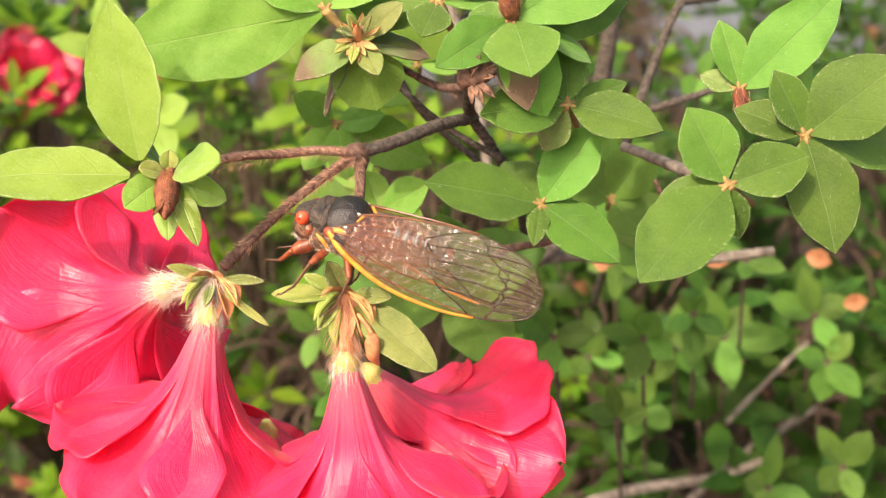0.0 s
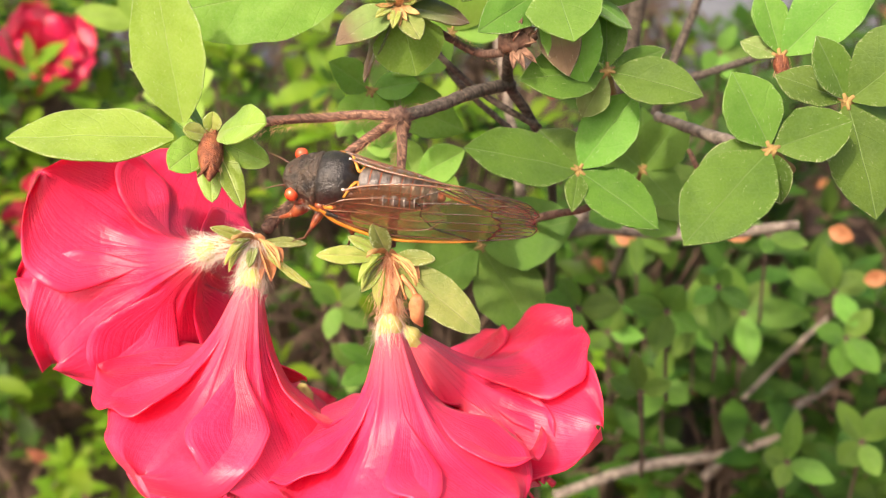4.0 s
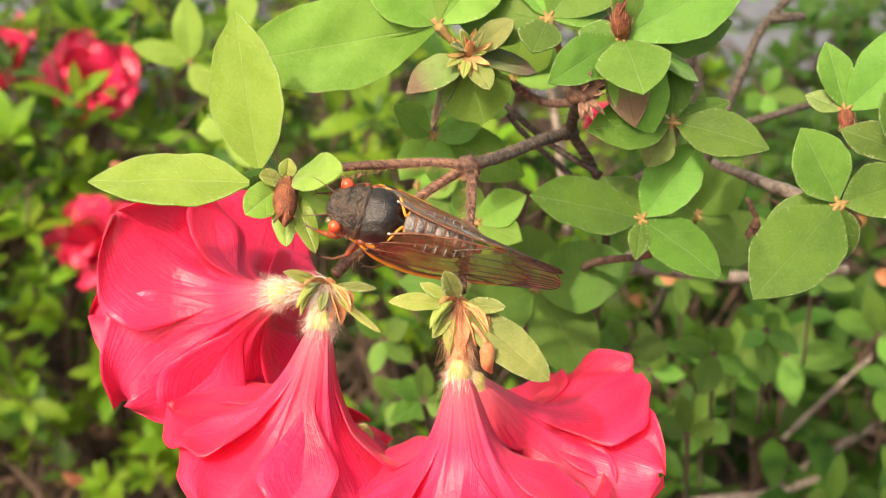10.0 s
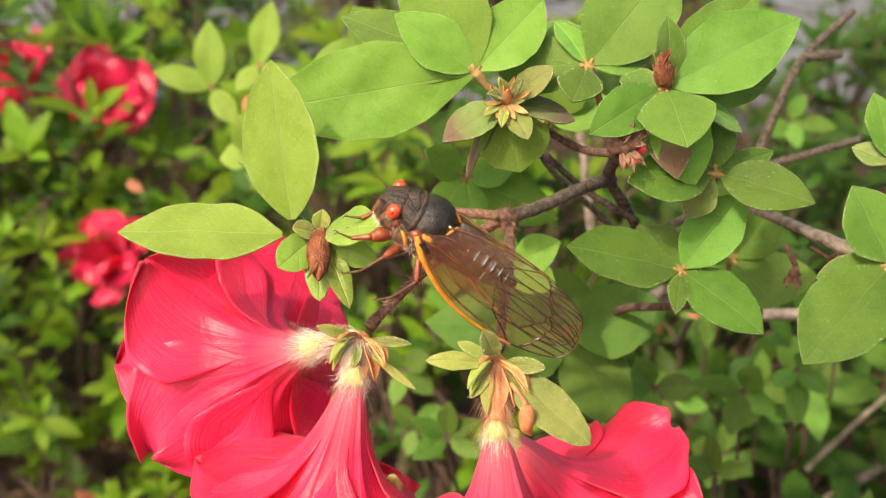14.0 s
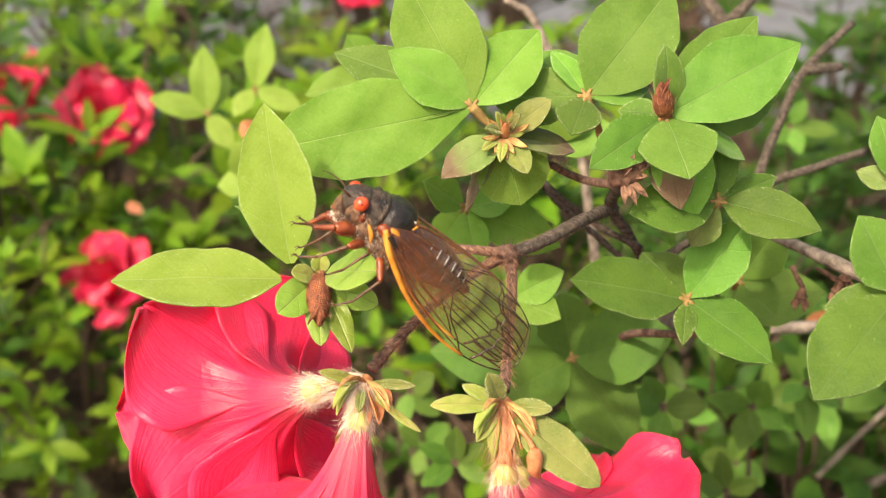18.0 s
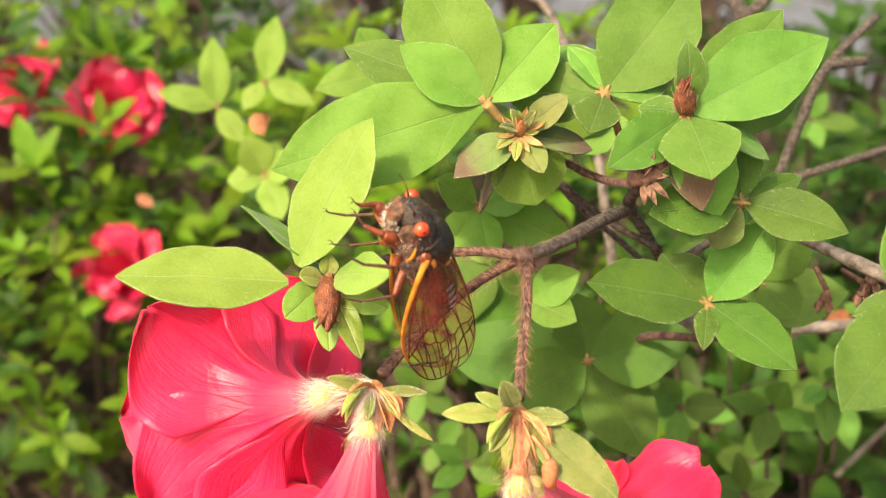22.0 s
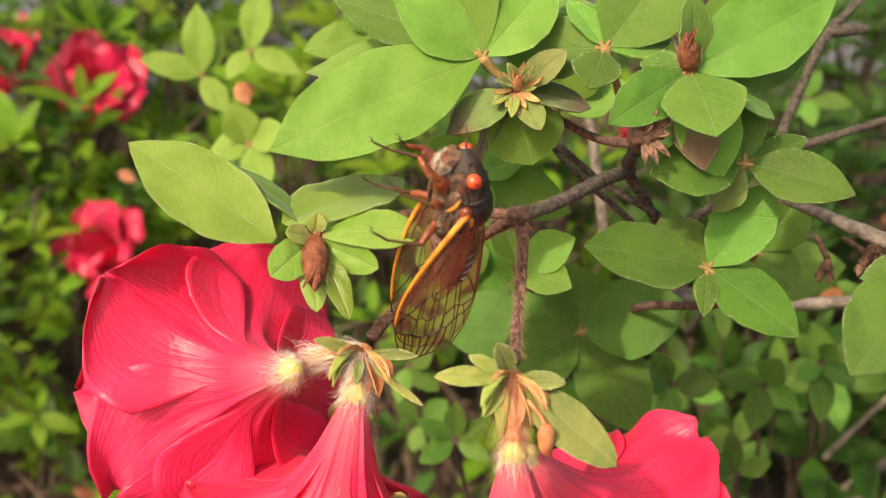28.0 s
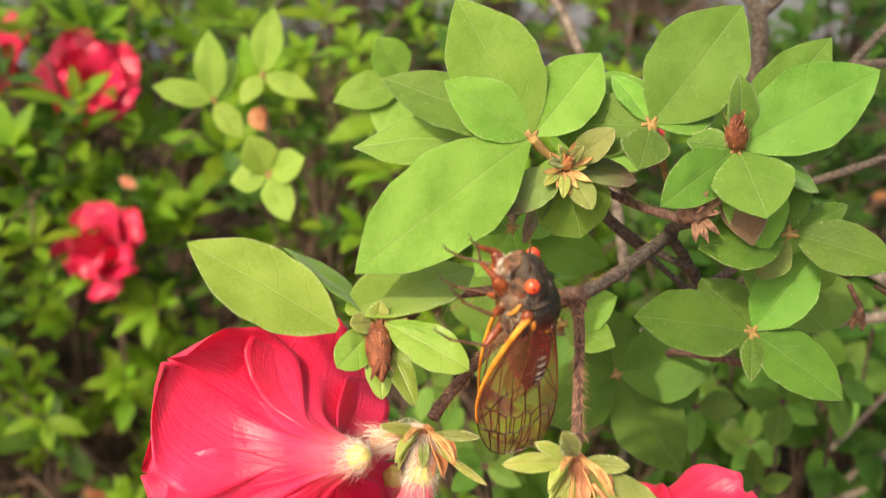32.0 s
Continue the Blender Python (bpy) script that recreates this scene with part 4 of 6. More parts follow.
sprig(shrub, (-20.3, 216.8, 17.9), [((-16.9, 213.0, 24.3), 8, 0, 0.05), ((-11.6, 217.3, 20.0), 9, 0, 0.05), ((-19.3, 214.7, 2.9), 14, 0, 0.05, 0.9, LEAF_MID), ((-10.8, 217.1, -7.1), 15, 0, 0.05, 0.9, LEAF_MID)], LEAF)
# far-left sprigs: sunlight on them is put into the brighter leaf colour
sprig(shrub, (-71.8, 273.9, 36.8), [((-75.7, 269.8, 46.3), 9, 0, 0.06), ((-62.5, 270.5, 40.7), 9, 0, 0.06), ((-66.4, 268.2, 25.4), 8, 0, 0.06), ((-81.6, 273.3, 35.5), 8, 0, 0.06)], LEAF_YOUNG_SUNLIT)
sprig(shrub, (-90.5, 298.1, 57.7), [((-105.3, 292.2, 61.7), 8.2, 0, 0.06), ((-90.5, 293.2, 76.0), 9, 0, 0.06), ((-85.8, 301.5, 69.7), 7, 0, 0.06), ((-83.4, 297.4, 47.5), 7, 0, 0.06)], LEAF_YOUNG_SUNLIT)
sprig(shrub, (-77.3, 298.9, 64.5), [((-73.0, 294.3, 81.6), 9, 0, 0.06), ((-63.4, 298.7, 58.1), 7, 0, 0.06), ((-82.8, 295.5, 56.5), 6, 0, 0.06)], LEAF_YOUNG_SUNLIT)


# shoots lower down in the shrub; their shade is in the leaf colour
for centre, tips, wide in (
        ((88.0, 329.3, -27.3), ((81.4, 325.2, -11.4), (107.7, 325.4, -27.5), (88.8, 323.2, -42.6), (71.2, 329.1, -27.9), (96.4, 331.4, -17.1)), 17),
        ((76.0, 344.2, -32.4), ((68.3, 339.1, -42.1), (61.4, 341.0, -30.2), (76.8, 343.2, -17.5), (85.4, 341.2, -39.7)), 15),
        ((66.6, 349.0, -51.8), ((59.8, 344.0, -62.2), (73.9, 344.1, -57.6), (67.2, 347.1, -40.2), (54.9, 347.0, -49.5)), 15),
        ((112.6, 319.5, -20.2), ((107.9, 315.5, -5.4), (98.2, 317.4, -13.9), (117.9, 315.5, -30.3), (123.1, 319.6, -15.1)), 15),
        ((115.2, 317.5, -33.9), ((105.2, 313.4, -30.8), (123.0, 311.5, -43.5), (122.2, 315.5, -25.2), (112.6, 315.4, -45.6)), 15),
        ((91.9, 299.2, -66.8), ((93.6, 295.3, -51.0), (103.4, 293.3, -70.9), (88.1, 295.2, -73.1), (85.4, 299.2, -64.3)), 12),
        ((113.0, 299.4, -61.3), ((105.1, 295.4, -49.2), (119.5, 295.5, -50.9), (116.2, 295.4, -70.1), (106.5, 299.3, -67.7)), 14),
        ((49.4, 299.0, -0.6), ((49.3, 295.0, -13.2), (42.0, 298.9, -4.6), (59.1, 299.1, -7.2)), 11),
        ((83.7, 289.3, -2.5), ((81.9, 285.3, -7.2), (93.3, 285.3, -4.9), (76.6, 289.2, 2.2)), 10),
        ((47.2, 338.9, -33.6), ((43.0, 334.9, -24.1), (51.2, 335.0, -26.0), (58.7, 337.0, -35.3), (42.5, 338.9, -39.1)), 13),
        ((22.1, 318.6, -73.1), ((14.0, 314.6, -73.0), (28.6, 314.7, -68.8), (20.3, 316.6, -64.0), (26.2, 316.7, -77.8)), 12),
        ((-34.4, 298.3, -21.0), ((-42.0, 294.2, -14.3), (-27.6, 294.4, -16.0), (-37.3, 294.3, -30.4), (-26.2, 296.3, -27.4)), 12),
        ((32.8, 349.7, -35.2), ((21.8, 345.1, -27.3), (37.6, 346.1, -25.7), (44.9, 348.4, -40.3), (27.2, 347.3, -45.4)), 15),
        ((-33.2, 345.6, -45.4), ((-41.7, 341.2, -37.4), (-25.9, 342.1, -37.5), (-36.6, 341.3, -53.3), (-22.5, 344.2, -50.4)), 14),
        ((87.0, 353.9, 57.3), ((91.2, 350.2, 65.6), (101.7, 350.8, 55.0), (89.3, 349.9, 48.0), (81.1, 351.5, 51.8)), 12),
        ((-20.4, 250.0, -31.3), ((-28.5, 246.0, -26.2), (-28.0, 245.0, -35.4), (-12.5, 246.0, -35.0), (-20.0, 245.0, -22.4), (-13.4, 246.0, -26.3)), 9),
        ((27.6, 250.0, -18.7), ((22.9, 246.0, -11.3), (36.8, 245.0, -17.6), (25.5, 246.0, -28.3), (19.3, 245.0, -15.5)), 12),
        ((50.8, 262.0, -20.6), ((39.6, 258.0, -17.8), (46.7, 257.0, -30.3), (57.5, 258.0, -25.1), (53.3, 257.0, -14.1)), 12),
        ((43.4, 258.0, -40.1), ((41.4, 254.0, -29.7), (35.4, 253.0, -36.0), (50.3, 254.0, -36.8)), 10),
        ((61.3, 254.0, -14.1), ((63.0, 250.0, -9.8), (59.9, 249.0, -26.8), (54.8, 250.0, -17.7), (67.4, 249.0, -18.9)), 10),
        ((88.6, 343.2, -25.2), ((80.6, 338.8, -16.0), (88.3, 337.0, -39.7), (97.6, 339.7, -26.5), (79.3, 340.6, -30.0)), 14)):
    sprig(shrub, centre, [(tip, wide * (0.46 + 0.12 * (i % 2)), 12 * (i % 3) - 12, 0.07, 0.92, LEAF_MID if i % 4 == 2 else LEAF_DEEP_SHADED) for i, tip in enumerate(tips)], LEAF_MID, tuple(c + d for c, d in zip(centre, (4, 22, -26))), stem_radius=0.5, stem_mat=BARK_THIN)


for p, q in (((72.4, 291.2, -2.4), (80.5, 289.3, -1.3)), ((100.2, 289.4, -1.1), (106.4, 287.5, -3.7)), ((117.4, 309.5, -16.3), (124.1, 307.6, -14.9)), ((43.7, 299.0, -2.2), (49.0, 297.0, -3.2)),
             ((-79.5, 294.3, 55.0), (-76.5, 292.5, 49.0)), ((-78.6, 303.8, 56.6), (-79.4, 301.7, 50.9)), ((97.1, 329.2, -73.3), (99.1, 327.3, -74.7))):
    leaf(shrub, p, q, 5.0, 20, 0.15, LEAF_DEAD, name="dead_leaf", label="withered orange-brown leaf")


def spent_capsules():
    """Little dry seed cups on stalks."""
    for c, stalk in (((41.0, 186.3, 10.6), (39.8, 188.2, 14.2)), ((46.6, 184.6, 11.6), (44.2, 188.5, 13.8)), ((47.3, 182.6, 13.6), (45.2, 187.6, 14.8))):
        v, f = joined([tube_data([at(stalk), at(c)], [0.0004, 0.0005], 6, 6, 0.1), tube_data([at(c), at(c) + Vector((0, 0, -0.0018))], [0.0005, 0.0011], 6, 8, 0.2)])
        cup = put("seed_capsule", mesh_of("seed_capsule", [Vector(p) - at(c) for p in v], f), BUD_DRY, shrub, "dry brown spent flower cup", Matrix.Translation(at(c)))
        for i in range(5):
            d = Vector((math.cos(i * 1.256) * 0.6, math.sin(i * 1.256) * 0.6, -1))
            me, _ = leaf_mesh(0.0024, 0.0012, 0.1, 0.3, 0.8, nu=6, nv=4, seed=i)
            put("bud_scale", me, BUD_DRY, cup, "", frame_of(at(c) + Vector((d.x, d.y, -2.2)) * 0.0008, d, Vector((d.x, d.y, 0.6))))


spent_capsules()


# ---- blooms ----
def petal_mesh(length, flare, half, ruffle, seed, angle, curl=0.0):
    """One lobe of a funnel-shaped bloom; z runs out of the throat, flare is the lobe's final lean in degrees."""
    r = np.random.default_rng(seed)
    nu, nv = 40, 24
    s = np.linspace(0, 1, nu)
    q = np.clip((s - 0.36) / 0.64, 0, 1)
    ease = np.clip((s - 0.16) / 0.64, 0, 1)
    ease = ease * ease * (3 - 2 * ease)
    lean = np.radians(13 + (flare - 13) * ease + curl * q ** 3)
    step = length / (nu - 1)
    rad = 0.0015 + np.concatenate([[0], np.cumsum(np.sin(lean[1:]) * step)])
    z = np.concatenate([[0], np.cumsum(np.cos(lean[1:]) * step)])
    ph = r.uniform(0, 6.28, 9)
    blade = half * np.clip(0.38 + 0.95 * np.sin(np.pi * np.clip(q * 0.74, 0, 1)) ** 1.1, 0, 1.12)
    wide = 0.74 * rad * (1 - ease) + blade * ease
    close = np.maximum(np.sqrt(np.clip(1 - np.clip((s - 0.58) / 0.42, 0, 1) ** 2.3, 0, 1)), 0.05)
    v = np.linspace(-1, 1, nv + 1)
    verts = []
    for layer in (0, 1):
        for i in range(nu):
            nx, nz = math.cos(lean[i]), -math.sin(lean[i])
            sx, sz = math.sin(lean[i]), math.cos(lean[i])
            for u in v:
                side = 0.0 if u < 0 else 1.7
                scallop = 1 + q[i] * (0.065 * math.sin(10 * s[i] + ph[5] + side) + 0.04 * math.sin(27 * s[i] + ph[6] + side))
                lat = u * wide[i] * close[i] * scallop
                a = np.clip(lat / max(rad[i], 1e-5), -1.4, 1.4)
                k = 1 - ease[i]
                x = rad[i] * math.cos(a) * k + (rad[i] - 0.10 * abs(lat)) * (1 - k)
                y = rad[i] * math.sin(a) * k + lat * (1 - k)
                e = q[i] ** 1.3
                edge = abs(u) ** 2.2
                off = ruffle * e * (0.9 * edge * math.sin(2.6 * u + 5.5 * s[i] + ph[0]) + 0.40 * math.sin(5 * s[i] + 2.2 * u + ph[1]) + 0.50 * edge * abs(u) * math.sin(15 * s[i] + ph[2] + side) + 0.34 * edge * edge * math.sin(33 * s[i] + ph[7] + side))
                off += 0.00022 * q[i] * (noise.noise(Vector((9 * s[i], 4 * u, ph[3]))) + 0.5 * noise.noise(Vector((22 * s[i], 9 * u, ph[4]))))
                off += ruffle * 0.45 * q[i] ** 6 * math.sin(5 * u + ph[8])
                off += 0.0008 * math.exp(-(u / 0.11) ** 2) * math.sin(math.pi * min(s[i] * 1.1, 1)) * (1 - 0.5 * q[i])
                for rib in (-0.62, -0.34, 0.34, 0.62):
                    off += 0.00012 * math.exp(-((u - rib * (1 - 0.25 * q[i])) / 0.07) ** 2) * math.sin(math.pi * min(s[i] * 1.15, 1)) * (1 - 0.75 * q[i])
                off -= 0.00025 * layer
                tip = -0.035 * length * math.exp(-(u / 0.22) ** 2) * q[i] ** 8
                xx, zz = x + nx * off + sx * tip, z[i] + nz * off + sz * tip
                verts.append((xx * math.cos(angle) - y * math.sin(angle), xx * math.sin(angle) + y * math.cos(angle), zz))
    n, m = nu, nv + 1
    faces = []
    for i in range(n - 1):
        for k in range(m - 1):
            f = (i * m + k, (i + 1) * m + k, (i + 1) * m + k + 1, i * m + k + 1)
            faces += [f, tuple(x + n * m for x in f[::-1])]
    rim = [i * m for i in range(n)] + [(n - 1) * m + k for k in range(1, m)] + [i * m + m - 1 for i in range(n - 2, -1, -1)]
    for a0, b0 in zip(rim, rim[1:]):
        faces.append((b0, a0, a0 + n * m, b0 + n * m))
    me = mesh_of("petal", verts, faces)
    uv = me.uv_layers.new(name="along")
    at_vertex = np.array([(s[i], u * 0.5 + 0.5 + seed) for _ in (0, 1) for i in range(nu) for u in v])
    index = np.empty(len(me.loops), int)
    me.loops.foreach_get("vertex_index", index)
    uv.data.foreach_set("uv", at_vertex[index].ravel())
    return me


def bloom(parent, base, axis, up, length, flare, turn, seed, mat, hairs=True, ruffle=0.0022, half=0.0100, label="", stamens=5, inner=0.75, vary=14, lobes=None):
    """A funnel-shaped azalea bloom: green cup, outer and inner petals, thin stamens. Lobe: turn, length, lean, width, and how close to the axis it lies."""
    z = way(axis)
    x = way(up)
    x = (x - z * x.dot(z)).normalized()
    m = Matrix((x, z.cross(x), z)).transposed().to_4x4()
    m.translation = at(base)
    v, f = tube_data([(0, 0, -0.0022), (0, 0, -0.0006), (0, 0, 0.0018)], [0.0007, 0.0017, 0.0016], 9, 12, 0.07)
    cup = put("flower_cup", mesh_of("flower_cup", v, f), CALYX, parent, label, m)
    r = np.random.default_rng(seed)
    if not lobes:
        lobes = [(math.degrees(turn) + 72 * i + r.uniform(-7, 7), r.uniform(0.93, 1.06), flare + r.uniform(-vary, vary), 1.0, 1.0) for i in range(5)]
        if inner:
            lobes += [(math.degrees(turn) + 36 + 72 * i + r.uniform(-7, 7), r.uniform(0.9, 1.0), flare * inner + r.uniform(-vary, vary), 0.88, 0.84) for i in range(5)]
    for i, (angle, long, lean, wide, thin) in enumerate(lobes):
        me = petal_mesh(length * long, lean, half * wide * r.uniform(0.95, 1.06), ruffle, seed * 10 + i, radians(angle), curl=r.uniform(-22, 26))
        put("petal", me, mat, cup, "", m @ Matrix.Diagonal((thin, thin, 1, 1)))
    for i in range(stamens):
        a = i * 2.4 + seed
        far, wide = length * (1.02 + 0.08 * (i % 3)), 0.003 + 0.002 * (i % 2)
        v, f = joined([tube_data([(0.0008 * math.cos(a), 0.0008 * math.sin(a), 0.002), (0.0016 * math.cos(a), 0.0016 * math.sin(a), length * 0.6), (wide * math.cos(a), wide * math.sin(a), far)], [0.00035, 0.00032, 0.00026], 14, 6),
                       tube_data([(wide * math.cos(a), wide * math.sin(a), far), (wide * 1.1 * math.cos(a), wide * 1.1 * math.sin(a), far + 0.0014)], [0.0005, 0.0006], 5, 6)])
        put("stamen", mesh_of("stamen", v, f), STAMEN, cup, "", m)
    if hairs:
        roots, ways = [], []
        for i in range(520 if seed == 1 else 260):
            a, h = rng.uniform(0, 6.28), rng.uniform(-0.0024, 0.0006)
            rad = 0.0016 if h > -0.0008 else 0.0006 + (h + 0.0024) * 0.62
            roots.append((rad * math.cos(a), rad * math.sin(a), h))
            ways.append((math.cos(a) * 0.45, math.sin(a) * 0.45, rng.uniform(0.5, 1.5)))
        v, f = hair_data(roots, ways, 0.0028, 0.000022, 0.6)
        tagged(put("cup_hairs", mesh_of("cup_hairs", v, f), HAIR, cup, "silky pale hairs round the flower's base", m), kind="stuff")
        for i in range(5):
            a = 1.256 * i + seed
            d = Vector((math.cos(a) * 0.35, math.sin(a) * 0.35, 1.0))
            me, _ = leaf_mesh(0.0024 + 0.0005 * (i % 3), 0.0015, 0.12, 0.3, 0.8, nu=8, nv=4, seed=i)
            put("sepal", me, (CALYX, BRACT_TAN)[i % 2], cup, "", m @ frame_of(Vector((d.x, d.y, 0)) * 0.0014 - Vector((0, 0, 0.0016)), d, Vector((d.x, d.y, -0.3))))
    return cup


bloom_left = bloom(shrub, (-36.6, 152.4, -1.8), (-0.60, 0.76, -0.22), (0.15, -0.2, 1), 0.0318, 72, 0.46, 1, PETAL, half=0.0118, label="deep pink funnel-shaped bloom facing away",
                   lobes=[(-44, 1.03, 74, 1.04, 1.0), (28, 1.0, 72, 1.0, 1.0), (100, 0.95, 66, 1.0, 1.0), (172, 0.95, 60, 1.0, 1.0), (-128, 0.98, 66, 1.0, 1.0),
                          (-84, 1.12, 58, 1.06, 0.86), (-8, 0.98, 54, 0.95, 0.84), (64, 0.95, 48, 0.95, 0.84), (136, 0.95, 46, 0.95, 0.84), (-156, 0.98, 48, 0.95, 0.84)])
bloom(shrub, (-29.9, 150.6, -6.2), (-0.20, 0.22, -0.95), (-1, -0.4, 0.2), 0.0304, 60, 0.45, 2, PETAL, half=0.0112, label="deep pink funnel-shaped bloom hanging down", inner=0.6)
bloom(shrub, (-9.9, 143.1, -12.0), (0.05, 0.26, -0.95), (1, -0.6, 0.3), 0.0312, 62, 0.35, 3, PETAL, half=0.0112, label="pink funnel-shaped bloom hanging down", inner=0.6)
bloom(shrub, (-7.7, 157.1, -15.1), (0.52, 0.42, -0.66), (0.3, -0.3, 1), 0.0312, 60, -0.35, 4, PETAL, half=0.0108, hairs=False, label="pink funnel-shaped bloom behind its neighbour")
bloom(shrub, (-26.4, 174.7, -26.5), (0.02, 0.30, -0.94), (-1, -0.2, 0.1), 0.0350, 58, 0.6, 5, PETAL, half=0.0125, hairs=False, label="deep pink bloom low in the cluster")
bloom(shrub, (-35.4, 172.5, -12.3), (-0.22, 0.40, -0.86), (-1, -0.2, 0.1), 0.0320, 50, 0.2, 6, PETAL, half=0.0120, hairs=False, label="deep pink bloom low in the cluster")


def stalk_cluster(centre, leaves, cups, seed):
    """Bracts, stalks and silky hairs at the tip of a flowering twig."""
    root, _ = sprig(shrub, centre, leaves, LEAF_BRACT, hairs=50, stem_mat=STALK, node_size=2.4)
    c = at(centre)
    pieces, roots, ways = [], [], []
    for cup in cups:
        e = at(cup)
        pieces.append(tube_data([c - c, (e - c) * 0.5 + Vector((0, 0, 0.0006)), e - c], [0.0009, 0.0010, 0.0013], 10, 8, 0.12))
        d = (e - c).normalized()
        for i in range(620):
            side = Vector(rng.normal(0, 1, 3))
            side = (side - d * side.dot(d)).normalized()
            roots.append((e - c) * rng.uniform(-0.05, 0.95) + side * 0.0013)
            ways.append(side * rng.uniform(0.15, 0.6) + d * rng.uniform(0.7, 1.3))
    v, f = joined(pieces)
    put("flower_stalk", mesh_of("flower_stalk", v, f), STALK, root, "", Matrix.Translation(c))
    v, f = hair_data(roots, ways, 0.0026, 0.00003, 0.6)
    tagged(put("stalk_hairs", mesh_of("stalk_hairs", v, f), HAIR if seed == 1 else HAIR_RED, root, "silky hairs on the flower stalks", Matrix.Translation(c)), kind="stuff")
    for i in range(9):
        a = i * 2.399
        d = way((math.cos(a), -0.6, math.sin(a)))
        me, _ = leaf_mesh(0.0050 + 0.0004 * (i % 4), 0.0013 + 0.0006 * (i % 3), 0.12, 0.5, 0.9, nu=9, nv=4, seed=i)
        put("bract", me, (BRACT_TAN, LEAF_BRACT, STALK)[i % 3], root, "", frame_of(c + d * 0.0009, d + way((0, 0, -0.9)) * (0.8 + 0.3 * (i % 2)), d))


stalk_cluster((-29.3, 151.6, -0.7), [((-34.5, 147.4, 1.6), 1.7, 0, 0.1), ((-22.1, 149.7, -0.7), 1.5, 0, 0.12, 0.9, LEAF_OLIVE), ((-21.5, 148.8, -7.1), 1.3, 30, 0.1), ((-29.4, 146.6, -3.6), 1.5, 0, 0.1, 0.9, LEAF_OLIVE)],
              [(-36.2, 152.4, -1.8), (-29.9, 150.6, -5.8)], 1)
stalk_cluster((-10.1, 144.0, -2.8), [((-19.2, 140.8, -2.0), 2.5, 0, 0.1), ((1.9, 139.3, -12.2), 5.8, 0, 0.06, 0.95, LEAF_OLIVE), ((-4.0, 141.2, -2.8), 2.4, 0, 0.1, 1.0, LEAF_OLIVE), ((-11.7, 140.0, 1.6), 2.8, 0, 0.12, 0.95, LEAF_OLIVE), ((-15.1, 141.9, 0.2), 1.9, 0, 0.1), ((-13.6, 142.0, -7.0), 1.7, 0, 0.1)],
              [(-9.9, 143.1, -11.4)], 2)
twig("bud_stalk", [(-8.3, 142.1, -5.1), (-6.6, 141.1, -7.2), (-6.2, 140.1, -8.8)], [0.3, 0.35, 0.5], STALK, shrub, "", 8, 6)
put("flower_bud", mesh_of("flower_bud", *tube_data([(0, 0, 0.0020), (0, 0, 0.0008), (0, 0, -0.0012), (0.0006, 0, -0.0026)], [0.0006, 0.0011, 0.0009, 0.0002], 12, 10, 0.04)), STALK, shrub, "small orange-red unopened bud", Matrix.Translation(at((-6.2, 140.1, -9.4))))


# ---- the cicada ----
def loft(sections, sides=28):
    """A closed body of rounded cross-sections: x, middle z, half-width, rise, drop (millimetres)."""
    verts, faces = [], []
    for x, zc, ry, up_, down in sections:
        for k in range(sides):
            a = 2 * math.pi * k / sides
            s, c = math.sin(a), math.cos(a)
            verts.append((x / 1000, ry * c / 1000, (zc + (up_ if s > 0 else down) * s) / 1000))
    n = len(sections)
    for i in range(n - 1):
        for k in range(sides):
            faces.append((i * sides + k, i * sides + (k + 1) % sides, (i + 1) * sides + (k + 1) % sides, (i + 1) * sides + k))
    faces.append(tuple(range(sides))[::-1])
    faces.append(tuple((n - 1) * sides + k for k in range(sides)))
    return verts, faces


def smooth_sections(rows, n):
    return [tuple(r) for r in curve(rows, n)]


def ball(centre, radii, nu=14, nv=18):
    verts, faces = [], []
    for i in range(nu + 1):
        t = math.pi * (i + 0.02) / (nu + 0.04)
        for k in range(nv):
            a = 2 * math.pi * k / nv
            verts.append(((centre[0] + radii[0] * math.sin(t) * math.cos(a)) / 1000, (centre[1] + radii[1] * math.sin(t) * math.sin(a)) / 1000, (centre[2] + radii[2] * math.cos(t)) / 1000))
    for i in range(nu):
        for k in range(nv):
            faces.append((i * nv + k, (i + 1) * nv + k, (i + 1) * nv + (k + 1) % nv, i * nv + (k + 1) % nv))
    return verts, faces


def mm_tube(points, radii, n=16, sides=8, rough=0.0):
    return tube_data([tuple(c / 1000 for c in p) for p in points], [r / 1000 for r in radii], n, sides, rough)


def wing_surface(costal, trailing, camber, side):
    """Returns a function that maps (along, across) on the wing to a place, millimetres."""
    ca, tr = curve(costal, 60), curve(trailing, 60)

    def place(s, v, lift=0.0):
        i = min(max(s, 0), 1) * 59
        k = min(int(i), 58)
        f = i - k
        a = ca[k] * (1 - f) + ca[k + 1] * f
        b = tr[k] * (1 - f) + tr[k + 1] * f
        p = a * (1 - v) + b * v
        out = np.array([0.0, 0.75, 0.65])
        p = p + out * (camber * 4 * v * (1 - v) * math.sin(math.pi * min(s + 0.12, 1)) + lift)
        p = p + out * 0.10 * math.sin(9 * s + 3 * v)
        return np.array([p[0], p[1] * side, p[2]])
    return place


def membrane(place, ns=34, nv=14):
    verts = [place(i / (ns - 1), k / nv) / 1000 for i in range(ns) for k in range(nv + 1)]
    m = nv + 1
    return verts, [(i * m + k, (i + 1) * m + k, (i + 1) * m + k + 1, i * m + k + 1) for i in range(ns - 1) for k in range(nv)]


